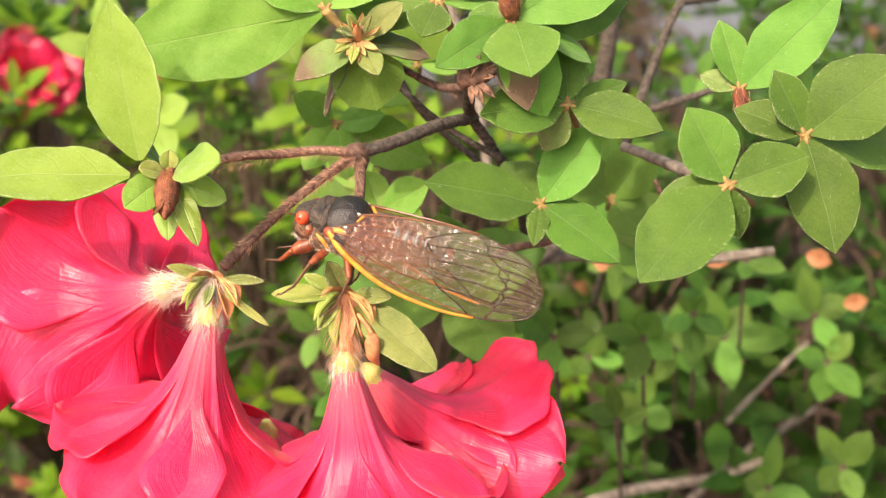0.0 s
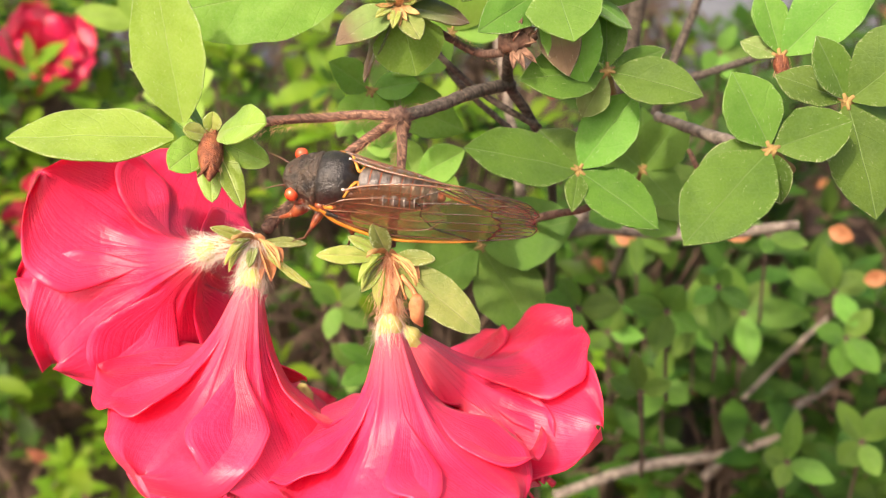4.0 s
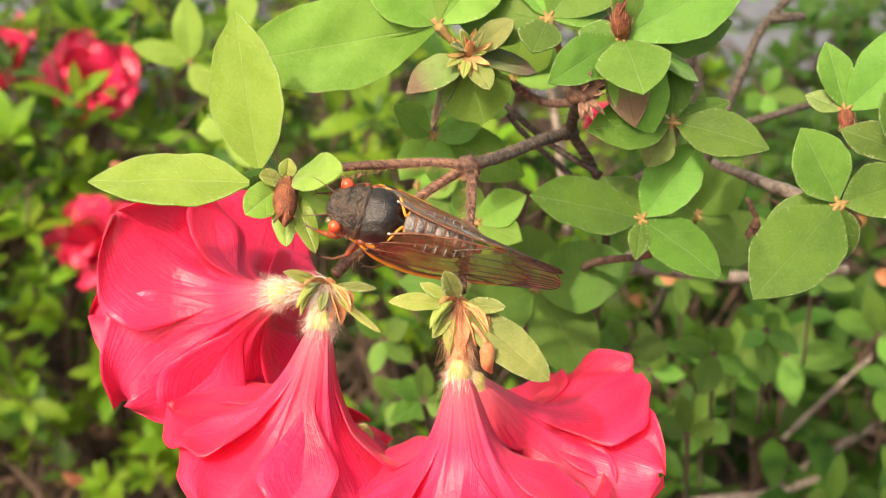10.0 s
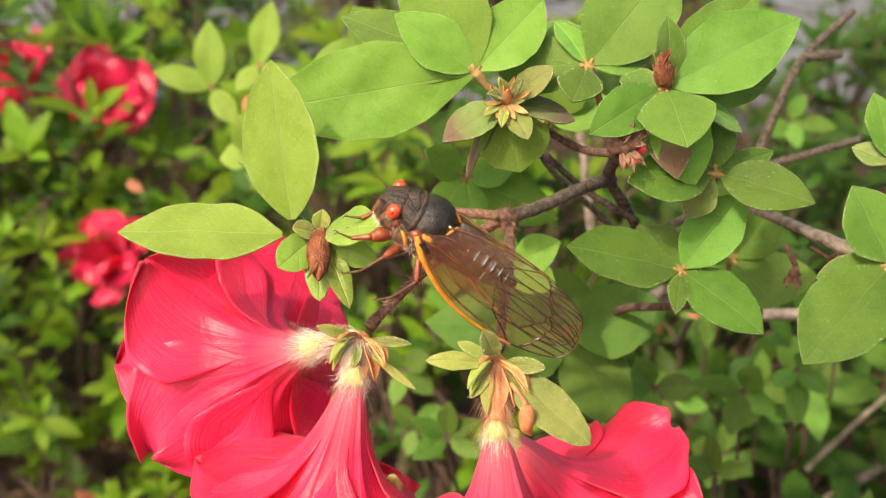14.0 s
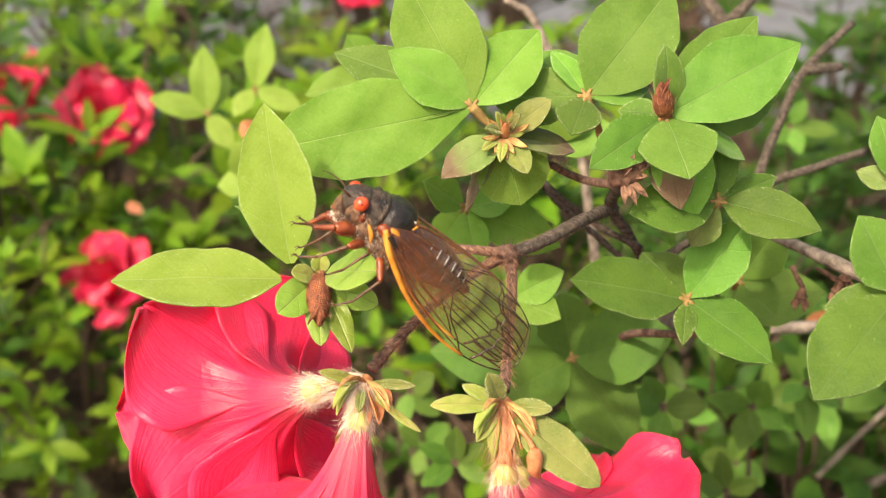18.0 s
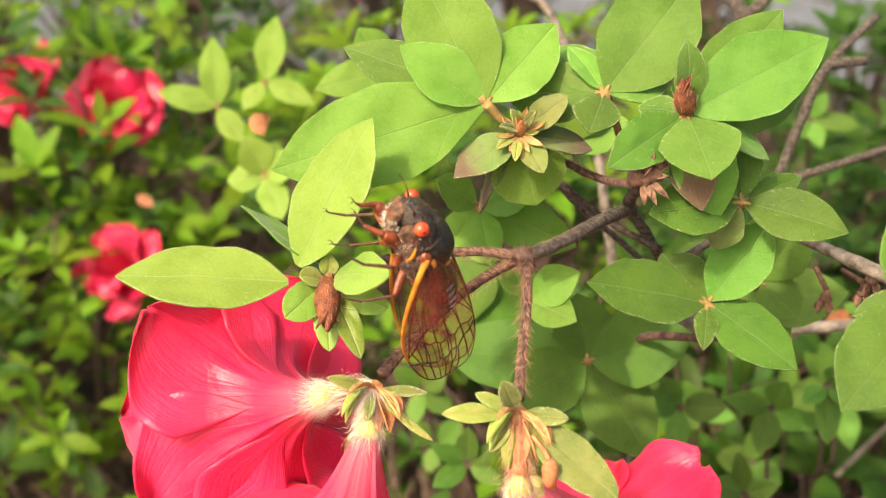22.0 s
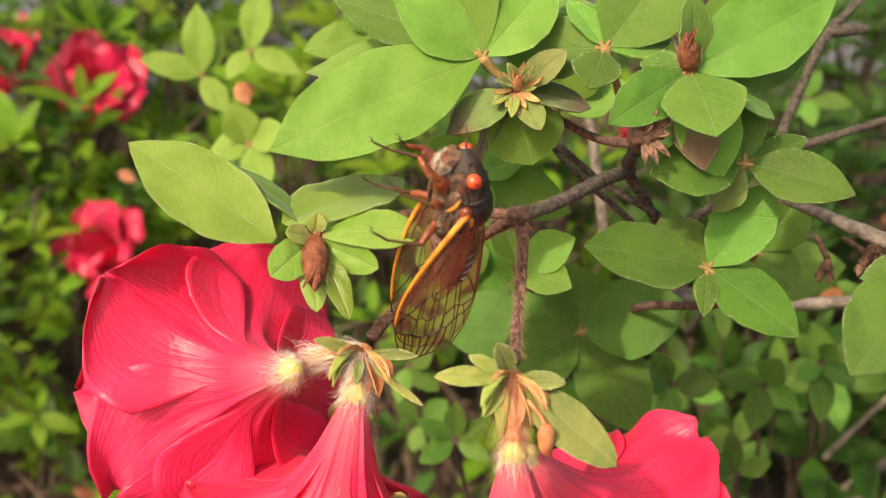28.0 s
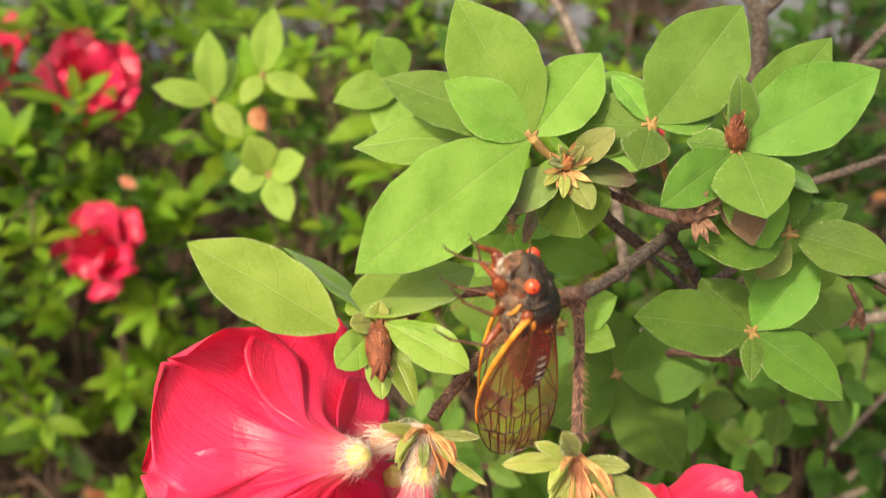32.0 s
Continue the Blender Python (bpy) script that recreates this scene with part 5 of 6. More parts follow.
def vein(place, points, r0, r1, n=18):
    line = [place(s, v) for s, v in curve([(*p, 0) for p in points], n)[:, :2]]
    return mm_tube(line, [r0, r1], n, 6)


def carved(rows, n, furrows, sides=56, rims=()):
    """A rounded body with grooves cut along lines of its back. Furrow: x0, y0, x1, y1, depth, width (millimetres); negative depth makes a ridge."""
    verts, faces = loft(smooth_sections(rows, n), sides)
    out = []
    for x, y, z in verts:
        px, py, cut = x * 1000, abs(y) * 1000, 0.0
        if z > 0:
            for x0, y0, x1, y1, depth, width in furrows:
                dx, dy = x1 - x0, y1 - y0
                t = min(max(((px - x0) * dx + (py - y0) * dy) / (dx * dx + dy * dy), 0), 1)
                away2 = (px - x0 - t * dx) ** 2 + (py - y0 - t * dy) ** 2
                cut += depth * math.exp(-away2 / width ** 2) * (0.35 + 0.65 * math.sin(math.pi * (0.15 + 0.7 * t)))
            for x0, depth, width in rims:
                cut += depth * math.exp(-((px - x0) / width) ** 2)
            cut += 0.05 * noise.noise(Vector((px * 1.6, y * 1600, 3.0)))
        d = Vector((0, y, z)).normalized()
        out.append(Vector((x, y, z)) - d * cut / 1000)
    return out, faces


def build_cicada():
    bug = thing("cicada", Matrix.Identity(4), "black periodical cicada with red eyes and orange-veined clear wings, climbing", "cicada")
    bug.scale = (0.87, 0.87, 0.87)

    def add(name, data, mat, parent=bug, label=""):
        return put(name, mesh_of(name, *data), mat, parent, label)

    # head with its blunt face
    head = add("head", carved([(11.3, 0.5, 0.7, 0.4, 0.5), (11.0, 0.6, 1.5, 0.9, 1.2), (10.3, 0.7, 2.3, 1.45, 2.2), (9.5, 0.8, 3.0, 1.8, 2.6), (8.7, 0.9, 3.5, 2.1, 2.6), (8.0, 0.9, 3.3, 2.0, 2.5)], 26,
                              [(10.9, 0.0, 8.6, 0.0, 0.18, 0.22), (10.2, 1.0, 8.8, 1.5, 0.22, 0.25), (9.6, 2.3, 8.7, 2.2, 0.2, 0.3)]), COLLAR)
    add("face", loft(smooth_sections([(11.2, -1.0, 0.5, 0.5, 0.5), (10.9, -1.2, 1.3, 0.9, 1.2), (10.0, -1.8, 1.6, 1.2, 1.6), (8.8, -2.6, 1.3, 1.0, 1.1), (7.8, -3.0, 0.7, 0.6, 0.6)], 16)), BELLY, head, "swollen ribbed dark brown face")
    for i in range(7):
        x = 10.8 - i * 0.42
        add("face_ridge", mm_tube([(x, -1.3, -2.0 - i * 0.18), (x + 0.12, 0, -2.62 - i * 0.16), (x, 1.3, -2.0 - i * 0.18)], [0.10, 0.15, 0.10], 9, 6), SHELL if i % 2 else RUST, head)
    for side in (1, -1):
        eye = add("eye", ball((9.2, 3.40 * side, 1.0), (1.02, 1.0, 1.06), 18, 24), EYE, bug, "bulging bright red eye")
        add("pupil", ball((9.35, 4.24 * side, 1.12), (0.30, 0.18, 0.30), 8, 10), PUPIL, eye)
        add("antenna", mm_tube([(10.4, 1.7 * side, 0.5), (12.0, 2.3 * side, 0.7), (13.6, 2.9 * side, 0.5), (14.6, 3.2 * side, 0.0)], [0.24, 0.10, 0.06, 0.03], 14, 6), LEG_DARK, head)
        add("cheek", ball((8.7, 3.0 * side, -0.8), (1.5, 1.1, 1.5), 10, 14), BELLY, head)
        add("cheek_patch", ball((8.0, 3.4 * side, -0.6), (0.9, 0.7, 0.9), 8, 12), RUST, head, "rust-orange patch below the eye")
    for p in ((10.1, 0.0, 2.45), (9.7, 0.5, 2.62), (9.7, -0.5, 2.62)):
        add("ocellus", ball(p, (0.10, 0.10, 0.08), 6, 8), RUST, head)
    add("beak", mm_tube([(8.2, 0, -3.2), (6.5, 0, -3.9), (3.0, 0, -4.1)], [0.6, 0.45, 0.2], 12, 8), BELLY, head)

    # thorax: furrowed collar, domed shield, crossed ridge
    add("collar", carved([(8.7, 0.8, 2.7, 1.6, 2.4), (8.3, 0.85, 3.3, 2.2, 2.7), (7.6, 0.9, 3.6, 2.7, 2.9), (6.9, 0.9, 3.85, 3.0, 3.0), (6.3, 0.85, 4.15, 3.16, 3.1), (5.9, 0.85, 4.32, 3.18, 3.1), (5.5, 0.85, 4.2, 3.06, 3.1), (5.2, 0.8, 3.9, 2.8, 2.9)], 44,
                         [(8.3, 0.9, 6.7, 2.5, 0.42, 0.24), (7.9, 2.2, 6.4, 3.5, 0.40, 0.24), (8.0, 0.0, 6.4, 0.0, 0.16, 0.16), (6.9, 0.0, 6.4, 1.6, 0.26, 0.22), (7.5, 1.0, 7.1, 1.4, -0.18, 0.35), (7.4, 3.0, 6.9, 3.2, -0.18, 0.35)],
                         rims=((6.25, 0.12, 0.14),)), COLLAR, bug, "creased black collar")
    add("shield", carved([(6.1, 0.85, 3.2, 2.1, 2.8), (5.5, 0.9, 3.95, 3.0, 3.0), (4.2, 1.0, 4.45, 3.70, 3.2), (2.4, 1.0, 4.35, 3.9, 3.2), (1.0, 0.9, 3.8, 3.4, 3.1), (0.1, 0.7, 3.2, 2.5, 2.9), (-0.7, 0.5, 2.7, 1.9, 2.7)], 44,
                         [(5.5, 1.3, 3.0, 0.35, 0.16, 0.18), (5.4, 2.8, 1.8, 2.1, 0.18, 0.20), (1.0, 0.7, -0.2, 1.7, 0.34, 0.24), (0.5, 0.0, -0.5, 0.0, -0.28, 0.35), (1.6, 0.9, 0.9, 1.2, -0.15, 0.3)]), SHELL, bug, "domed shiny black shield")
    for side in (1, -1):
        add("pale_spot", ball((1.2, 2.55 * side, 3.55), (0.30, 0.2, 0.16), 6, 8), HAIR, bug)
        add("saddle", mm_tube([(1.0, 3.5 * side, 2.7), (0.3, 2.2 * side, 3.35), (-0.6, 0.9 * side, 3.15), (-1.3, 2.3 * side, 2.7)], [0.14, 0.24, 0.26, 0.16], 16, 8), ORANGE, bug, "orange crossed ridge")
        add("shoulder", ball((4.4, 4.3 * side, 0.3), (1.2, 0.8, 0.9), 10, 14), RUST, bug)
        add("wing_hinge", ball((3.2, 4.4 * side, 0.9), (1.1, 0.55, 0.6), 10, 14), ORANGE, bug, "orange hinge of the wing")
        add("side_plate", ball((5.9, 2.5 * side, -1.2), (2.4, 1.7, 2.5), 12, 16), BELLY, bug)
        add("side_plate", ball((2.4, 2.5 * side, -1.4), (3.2, 1.6, 2.3), 12, 16), BELLY, bug)
        add("side_streak", mm_tube([(6.6, 3.9 * side, -0.6), (5.4, 4.15 * side, -1.4), (4.6, 3.9 * side, -2.4)], [0.22, 0.34, 0.2], 10, 7), ORANGE, bug, "tan streak on the flank")
    add("underside", loft(smooth_sections([(7.2, -1.6, 2.6, 1.5, 1.6), (5.0, -1.8, 3.3, 1.8, 1.9), (1.5, -1.8, 3.3, 1.8, 1.9), (-1.5, -1.4, 2.9, 1.6, 1.7)], 12)), BELLY, bug)

    # tan fuzz on the flanks, under the collar and on the face
    roots, ways = [], []
    for i in range(760):
        x, side, h = rng.uniform(0.5, 8.6), rng.choice((-1, 1)), rng.uniform(-3.2, 0.6)
        y = 4.25 - 0.10 * (h + 1.0) ** 2 - 0.10 * abs(x - 4.5)
        roots.append(Vector((x, y * side * 0.94, h)) / 1000)
        ways.append((rng.uniform(-1.2, 0.2), 0.7 * side, rng.uniform(-0.8, 0.2)))
    for i in range(260):
        a, x = rng.uniform(3.3, 6.1), rng.uniform(8.0, 10.6)
        w = 1.9 + (10.8 - x) * 0.5
        roots.append(Vector((x, w * math.cos(a), -1.4 + w * 0.8 * math.sin(a))) / 1000)
        ways.append((rng.uniform(-0.6, 0.6), math.cos(a), math.sin(a)))
    fuzz = add("body_hairs", hair_data(roots, ways, 0.0008, 0.000016, 0.3), HAIR, bug, "fine tan hairs on the flanks")
    tagged(fuzz, kind="stuff")

    # ringed belly
    edges = [-0.8, -2.4, -4.0, -5.6, -7.2, -8.7, -10.1, -11.4, -12.6]
    size = [3.15, 3.35, 3.35, 3.25, 3.05, 2.75, 2.3, 1.7, 0.8]
    for i in range(8):
        a, b, ra, rb = edges[i], edges[i + 1], size[i], size[i + 1]
        rows = [(a + 0.15, 0.3, ra * 0.93, ra * 0.93, ra * 0.9), (a - 0.1, 0.3, ra * 1.0, ra, ra * 0.95), ((a + b) / 2, 0.28, (ra + rb) / 2 * 1.03, (ra + rb) / 2 * 1.03, (ra + rb) / 2), (b + 0.12, 0.25, rb * 1.01, rb * 1.01, rb * 0.97), (b, 0.25, rb * 0.9, rb * 0.9, rb * 0.86)]
        add("belly_ring", loft(smooth_sections(rows, 9)), RING, bug)
        # sun glints on each ring, modelled as thin silvery bands
        for side in (1, -1):
            arc = [((a + b) / 2 + 0.05, ra * 1.03 * math.cos(t) * side, 0.28 + ra * 1.03 * math.sin(t)) for t in (0.35, 0.6, 0.85)]
            add("glint_band", mm_tube(arc, [0.07, 0.13, 0.07], 8, 6), GLINT, bug, "silvery band painted as a glint on the belly ring")
        add("ring_edge", loft([(b + 0.20, 0.25, rb * 1.005, rb * 1.005, rb * 1.0), (b + 0.06, 0.25, rb * 1.035, rb * 1.03, rb * 1.03), (b - 0.04, 0.25, rb * 0.98, rb * 0.98, rb * 0.98)]), RUST, bug)
    add("tail_tip", ball((-12.7, 0, 0.1), (0.9, 0.8, 0.8), 8, 12), RUST, bug)

    # wings, folded like a roof
    costal = [(4.6, 4.6, 0.5), (1.5, 5.5, -2.0), (-5.0, 5.5, -5.2), (-13.0, 4.0, -7.2), (-20.5, 2.4, -7.4), (-25.6, 1.5, -6.3), (-27.8, 1.2, -4.2)]
    trailing = [(4.2, 4.0, 1.3), (1.0, 2.6, 3.4), (-4.5, 1.2, 4.1), (-11.0, 0.35, 4.4), (-18.5, 0.25, 4.0), (-24.4, 0.5, 2.2), (-27.5, 0.9, -1.2)]
    for side in (1, -1):
        fw = wing_surface(costal, trailing, 0.9, side)
        wing = add("forewing", membrane(fw), WING, bug, "clear amber wing with dark veins and orange edge")
        add("front_edge", vein(fw, [(0.0, 0.0), (0.2, 0.0), (0.4, 0.0), (0.62, 0.0)], 0.54, 0.20, 26), ORANGE, wing, "thick orange front edge of the wing")
        add("wing_margin", vein(fw, [(0.60, 0.0), (0.8, 0.0), (0.93, 0.0), (0.985, 0.2), (0.975, 0.5), (0.93, 1.0), (0.8, 1.0), (0.6, 1.0)], 0.12, 0.06, 40), VEIN, wing)
        add("wing_margin", vein(fw, [(0.62, 1.0), (0.4, 1.0), (0.2, 1.0), (0.02, 0.9)], 0.10, 0.28, 26), VEIN_WARM, wing)
        for line, r0, r1, mat in (
                ([(0.02, 0.06), (0.16, 0.09), (0.36, 0.09), (0.52, 0.07), (0.62, 0.01)], 0.26, 0.12, VEIN_WARM),
                ([(0.03, 0.14), (0.18, 0.22), (0.36, 0.25), (0.50, 0.26)], 0.17, 0.09, VEIN_WARM),
                ([(0.05, 0.30), (0.18, 0.44), (0.34, 0.50), (0.46, 0.52)], 0.15, 0.09, VEIN_WARM),
                ([(0.03, 0.55), (0.14, 0.72), (0.30, 0.78), (0.44, 0.76)], 0.17, 0.10, VEIN_WARM),
                ([(0.44, 0.76), (0.47, 0.64), (0.46, 0.52), (0.48, 0.38), (0.50, 0.26), (0.56, 0.14), (0.60, 0.03)], 0.11, 0.14, VEIN),
                ([(0.50, 0.26), (0.60, 0.24), (0.70, 0.20)], 0.11, 0.11, VEIN), ([(0.48, 0.40), (0.60, 0.40), (0.72, 0.38)], 0.10, 0.10, VEIN),
                ([(0.46, 0.54), (0.58, 0.57), (0.70, 0.58)], 0.10, 0.10, VEIN), ([(0.45, 0.70), (0.56, 0.75), (0.66, 0.78)], 0.10, 0.10, VEIN),
                ([(0.44, 0.77), (0.52, 0.90), (0.58, 0.99)], 0.10, 0.09, VEIN),
                ([(0.66, 0.02), (0.69, 0.12), (0.70, 0.20), (0.73, 0.30), (0.72, 0.38), (0.74, 0.48), (0.70, 0.58), (0.71, 0.68), (0.66, 0.78), (0.65, 0.90), (0.62, 0.98)], 0.22, 0.10, VEIN),
                ([(0.69, 0.12), (0.78, 0.09), (0.86, 0.03)], 0.20, 0.11, VEIN), ([(0.71, 0.22), (0.82, 0.20), (0.92, 0.12)], 0.16, 0.11, VEIN),
                ([(0.73, 0.32), (0.84, 0.32), (0.96, 0.26)], 0.12, 0.10, VEIN), ([(0.73, 0.44), (0.85, 0.45), (0.98, 0.42)], 0.12, 0.10, VEIN),
                ([(0.71, 0.56), (0.84, 0.58), (0.97, 0.60)], 0.12, 0.10, VEIN), ([(0.71, 0.68), (0.82, 0.72), (0.94, 0.80)], 0.12, 0.10, VEIN),
                ([(0.66, 0.79), (0.76, 0.86), (0.86, 0.97)], 0.12, 0.10, VEIN), ([(0.65, 0.90), (0.70, 0.95), (0.74, 0.99)], 0.10, 0.09, VEIN)):
            add("wing_vein", vein(fw, line, r0 * 0.9, r1 * (0.85 if mat is VEIN else 0.75)), mat, wing)
        add("root_patch", vein(fw, [(0.06, 0.12), (0.10, 0.16), (0.15, 0.20)], 0.55, 0.25), SHELL, wing, "black patch at the root of the wing")
        hw = wing_surface([(1.6, 4.0, 0.6), (-1.0, 4.9, -0.8), (-6.0, 5.0, -2.6), (-11.0, 4.2, -2.9), (-14.2, 2.7, -2.0)], [(0.8, 2.9, 2.4), (-2.0, 2.0, 3.3), (-6.5, 1.5, 3.2), (-11.0, 1.3, 2.0), (-14.0, 2.2, -0.8)], 0.5, side)
        back = add("hindwing", membrane(hw, 24, 10), WING, bug, "small clear hind wing")
        for line in ([(0, 0.02), (0.4, 0.02), (0.8, 0.02), (0.97, 0.3)], [(0.02, 0.3), (0.4, 0.34), (0.7, 0.3), (0.96, 0.3)], [(0.02, 0.5), (0.4, 0.6), (0.7, 0.62), (0.95, 0.6)], [(0.02, 0.7), (0.4, 0.82), (0.7, 0.86), (0.92, 0.95)], [(0.55, 0.32), (0.55, 0.6)]):
            add("wing_vein", vein(hw, line, 0.10, 0.06), VEIN_WARM, back)

    # legs
    def leg(side, hip, knee, ankle, toe, thick, mat):
        femur = add("leg", mm_tube([hip, tuple(h * 0.75 + k * 0.25 for h, k in zip(hip, knee)), tuple(h * 0.35 + k * 0.65 for h, k in zip(hip, knee)), knee], [thick * 0.7, thick, thick * 0.95, thick * 0.55], 16, 10), mat, bug, "jointed rusty leg")
        add("shin", mm_tube([knee, tuple((a + b) / 2 for a, b in zip(knee, ankle)), ankle], [thick * 0.46, thick * 0.34, thick * 0.28], 12, 8), LEG_DARK if thick < 0.8 else RUST, femur)
        add("foot", mm_tube([ankle, tuple((a + b) / 2 for a, b in zip(ankle, toe)), toe], [0.22, 0.17, 0.12], 8, 6), LEG_DARK, femur)
        for w in (0.5, -0.5):
            add("claw", mm_tube([toe, (toe[0] + 0.5, toe[1] + w * 0.6, toe[2] - 0.1), (toe[0] + 0.7, toe[1] + w, toe[2] - 0.6)], [0.1, 0.08, 0.03], 6, 5), LEG_DARK, femur)
        return femur, hip

    moving = []
    for s in (1, -1):
        moving.append(leg(s, (7.0, 2.3 * s, -2.6), (9.8, 3.7 * s, -4.4), (11.6, 3.2 * s, -6.6), (13.4, 2.8 * s, -7.2), 1.15, RUST))
        moving.append(leg(s, (4.8, 2.6 * s, -3.0), (6.2, 6.0 * s, -4.6), (8.0, 6.4 * s, -8.6), (9.8, 6.2 * s, -10.6), 0.70, RUST))
        leg(s, (1.8, 2.6 * s, -3.2), (0.2, 5.4 * s, -5.6), (1.4, 5.6 * s, -10.2), (2.8, 5.4 * s, -12.2), 0.60, RUST)
    return bug, moving


cicada, stepping_legs = build_cicada()


# ---- shrubs behind ----
def simple_leaf(base, tip, normal, width, verts, faces):
    """A small cupped leaf added to shared lists."""
    d = tip - base
    side = d.cross(normal)
    side.normalize()
    up_ = side.cross(d).normalized()
    if up_.dot(normal) < 0:
        up_ = -up_
    ln = d.length
    b = len(verts)
    prof = ((0.0, 0.10, 0.0), (0.22, 0.72, 0.03), (0.46, 1.0, 0.05), (0.72, 0.72, 0.03), (0.90, 0.28, -0.01), (1.0, 0.02, -0.04))
    for s, w, h in prof:
        c = base + d * s + up_ * h * ln
        verts.append(c - side * w * width / 2 + up_ * width * 0.10 * w)
        verts.append(c)
        verts.append(c + side * w * width / 2 + up_ * width * 0.10 * w)
    for i in range(5):
        for k in (0, 1):
            faces.append((b + i * 3 + k, b + (i + 1) * 3 + k, b + (i + 1) * 3 + k + 1, b + i * 3 + k + 1))


def whorl(centre, facing, size, verts, faces, count=6):
    """A whorl of small leaves, as at the end of an azalea shoot."""
    f = Vector(facing).normalized()
    side = f.orthogonal().normalized()
    a0 = rng.uniform(0, 6.28)
    for i in range(count):
        out = Matrix.Rotation(a0 + 2.399 * i, 3, f) @ side
        rise = rng.uniform(0.05, 0.75) if i < count - 2 else rng.uniform(0.8, 1.6)
        d = (out + f * rise).normalized()
        ln = size * rng.uniform(0.6, 1.15) * (0.72 if i >= count - 2 else 1)
        simple_leaf(centre + d * size * 0.08, centre + d * ln, f + out * -0.25 + Vector((0, 0, 0.3)), ln * rng.uniform(0.32, 0.44), verts, faces)


TO_VIEW = way((0, -1, 0.25))


def back_shrub(label, centre, radius, height, shoots, size, mats, seed, blooms=(), group="shrubs behind", low=0.03, dead=0):
    """A rounded shrub of twigs that end in whorls of leaves."""
    global rng
    rng = np.random.default_rng(seed)
    ob = thing("azalea_shrub", Matrix.Translation(centre), label, "shrub", group)
    base = Vector(centre)
    leaves = [([], []) for _ in mats]
    ends = []
    for i in range(shoots):
        a, h = rng.uniform(0, 6.28), rng.uniform(low, 1) ** 0.8
        r = radius * math.sqrt(max(1 - (h * 0.86) ** 2.4, 0.05)) * math.sqrt(rng.uniform(0.25, 1.0))
        p = base + Vector((r * math.cos(a), r * math.sin(a), height * h)) + Vector(rng.normal(0, 0.012, 3))
        ends.append(p)
        out = (p - base).normalized()
        face = out * 0.5 + Vector((0, 0, 0.8)) + TO_VIEW * 0.55 + Vector(rng.normal(0, 0.3, 3))
        k = int(rng.integers(0, len(mats)))
        whorl(p, face, size * rng.uniform(0.7, 1.2), *leaves[k], count=int(rng.integers(5, 9)))
    for (v, f), mat in zip(leaves, mats):
        o = put("foliage", mesh_of("foliage", [q - base for q in v], f), mat, ob, "", Matrix.Translation(base))
        tagged(o, "many small pointed green leaves in whorls", kind="stuff")
    stems = []
    for j in range(9):
        a = j * 2.4 + seed
        top = base + Vector((radius * 0.55 * math.cos(a), radius * 0.55 * math.sin(a), height * rng.uniform(0.5, 0.8)))
        foot = base + Vector((0.03 * math.cos(a), 0.03 * math.sin(a), -0.03))
        mid = foot.lerp(top, 0.5) + Vector(rng.normal(0, 0.02, 3))
        stems.append((foot, mid, top))
        v, f = tube_data([foot, mid, top], [0.0026, 0.0018, 0.0011], 18, 7, 0.12)
        put("branch", mesh_of("branch", [Vector(q) - base for q in v], f), BARK_THIN, ob, "", Matrix.Translation(base))
    pieces = []
    for i, p in enumerate(ends):
        foot, mid, top = min(stems, key=lambda s: (s[2] - p).length)
        pieces.append(tube_data([top.lerp(mid, rng.uniform(0, 0.8)), top.lerp(p, 0.5) + Vector(rng.normal(0, 0.006, 3)), p], [0.0012, 0.0009, 0.0006], 7, 5))
    v, f = joined(pieces)
    tagged(put("brushwood", mesh_of("brushwood", [Vector(q) - base for q in v], f), BARK_THIN, ob, "thin brown twigs", Matrix.Translation(base)), kind="stuff")
    if dead:
        v, f = [], []
        for i in range(dead):
            p = base + Vector((rng.normal(0, radius * 0.5), rng.normal(0, radius * 0.5), rng.uniform(0.2, 0.95) * height))
            d = Vector(rng.normal(0, 1, 3)).normalized() * rng.uniform(0.008, 0.014)
            simple_leaf(p, p + d, TO_VIEW, d.length * 0.5, v, f)
        tagged(put("dead_leaves", mesh_of("dead_leaves", [q - base for q in v], f), LEAF_DEAD, ob, "withered orange-brown leaves", Matrix.Translation(base)), kind="stuff")
    for p, axis, turn, s in blooms:
        bloom(ob, p, axis, (0, 0, 1), 0.030 * s, 74, turn, seed + int(turn * 7), PETAL_FAR, hairs=False, ruffle=0.0046, half=0.0098 * s, stamens=5, inner=0.55, vary=24, label="crimson-pink open bloom")
    return ob


# Left shrubs get lighter leaves, right and path shrubs darker, painting sun and shade.
back_shrub("low azalea with crimson blooms above bare soil", (-0.30, 0.60, 0), 0.21, 0.31, 380, 0.025, (FOLIAGE, FOLIAGE, FOLIAGE_SHADED), 21, (
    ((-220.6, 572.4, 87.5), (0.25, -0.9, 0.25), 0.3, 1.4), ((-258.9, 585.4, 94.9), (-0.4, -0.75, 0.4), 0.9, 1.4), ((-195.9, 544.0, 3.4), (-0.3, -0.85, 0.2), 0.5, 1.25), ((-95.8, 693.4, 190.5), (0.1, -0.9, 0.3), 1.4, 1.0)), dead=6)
back_shrub("leafy azalea with thin twigs and dark gaps", (0.15, 0.40, 0), 0.15, 0.27, 430, 0.022, (FOLIAGE_SHADED,), 22, (((26.7, 304.4, 41.7), (0.2, -0.9, 0.2), 0.7, 0.2),), dead=16)
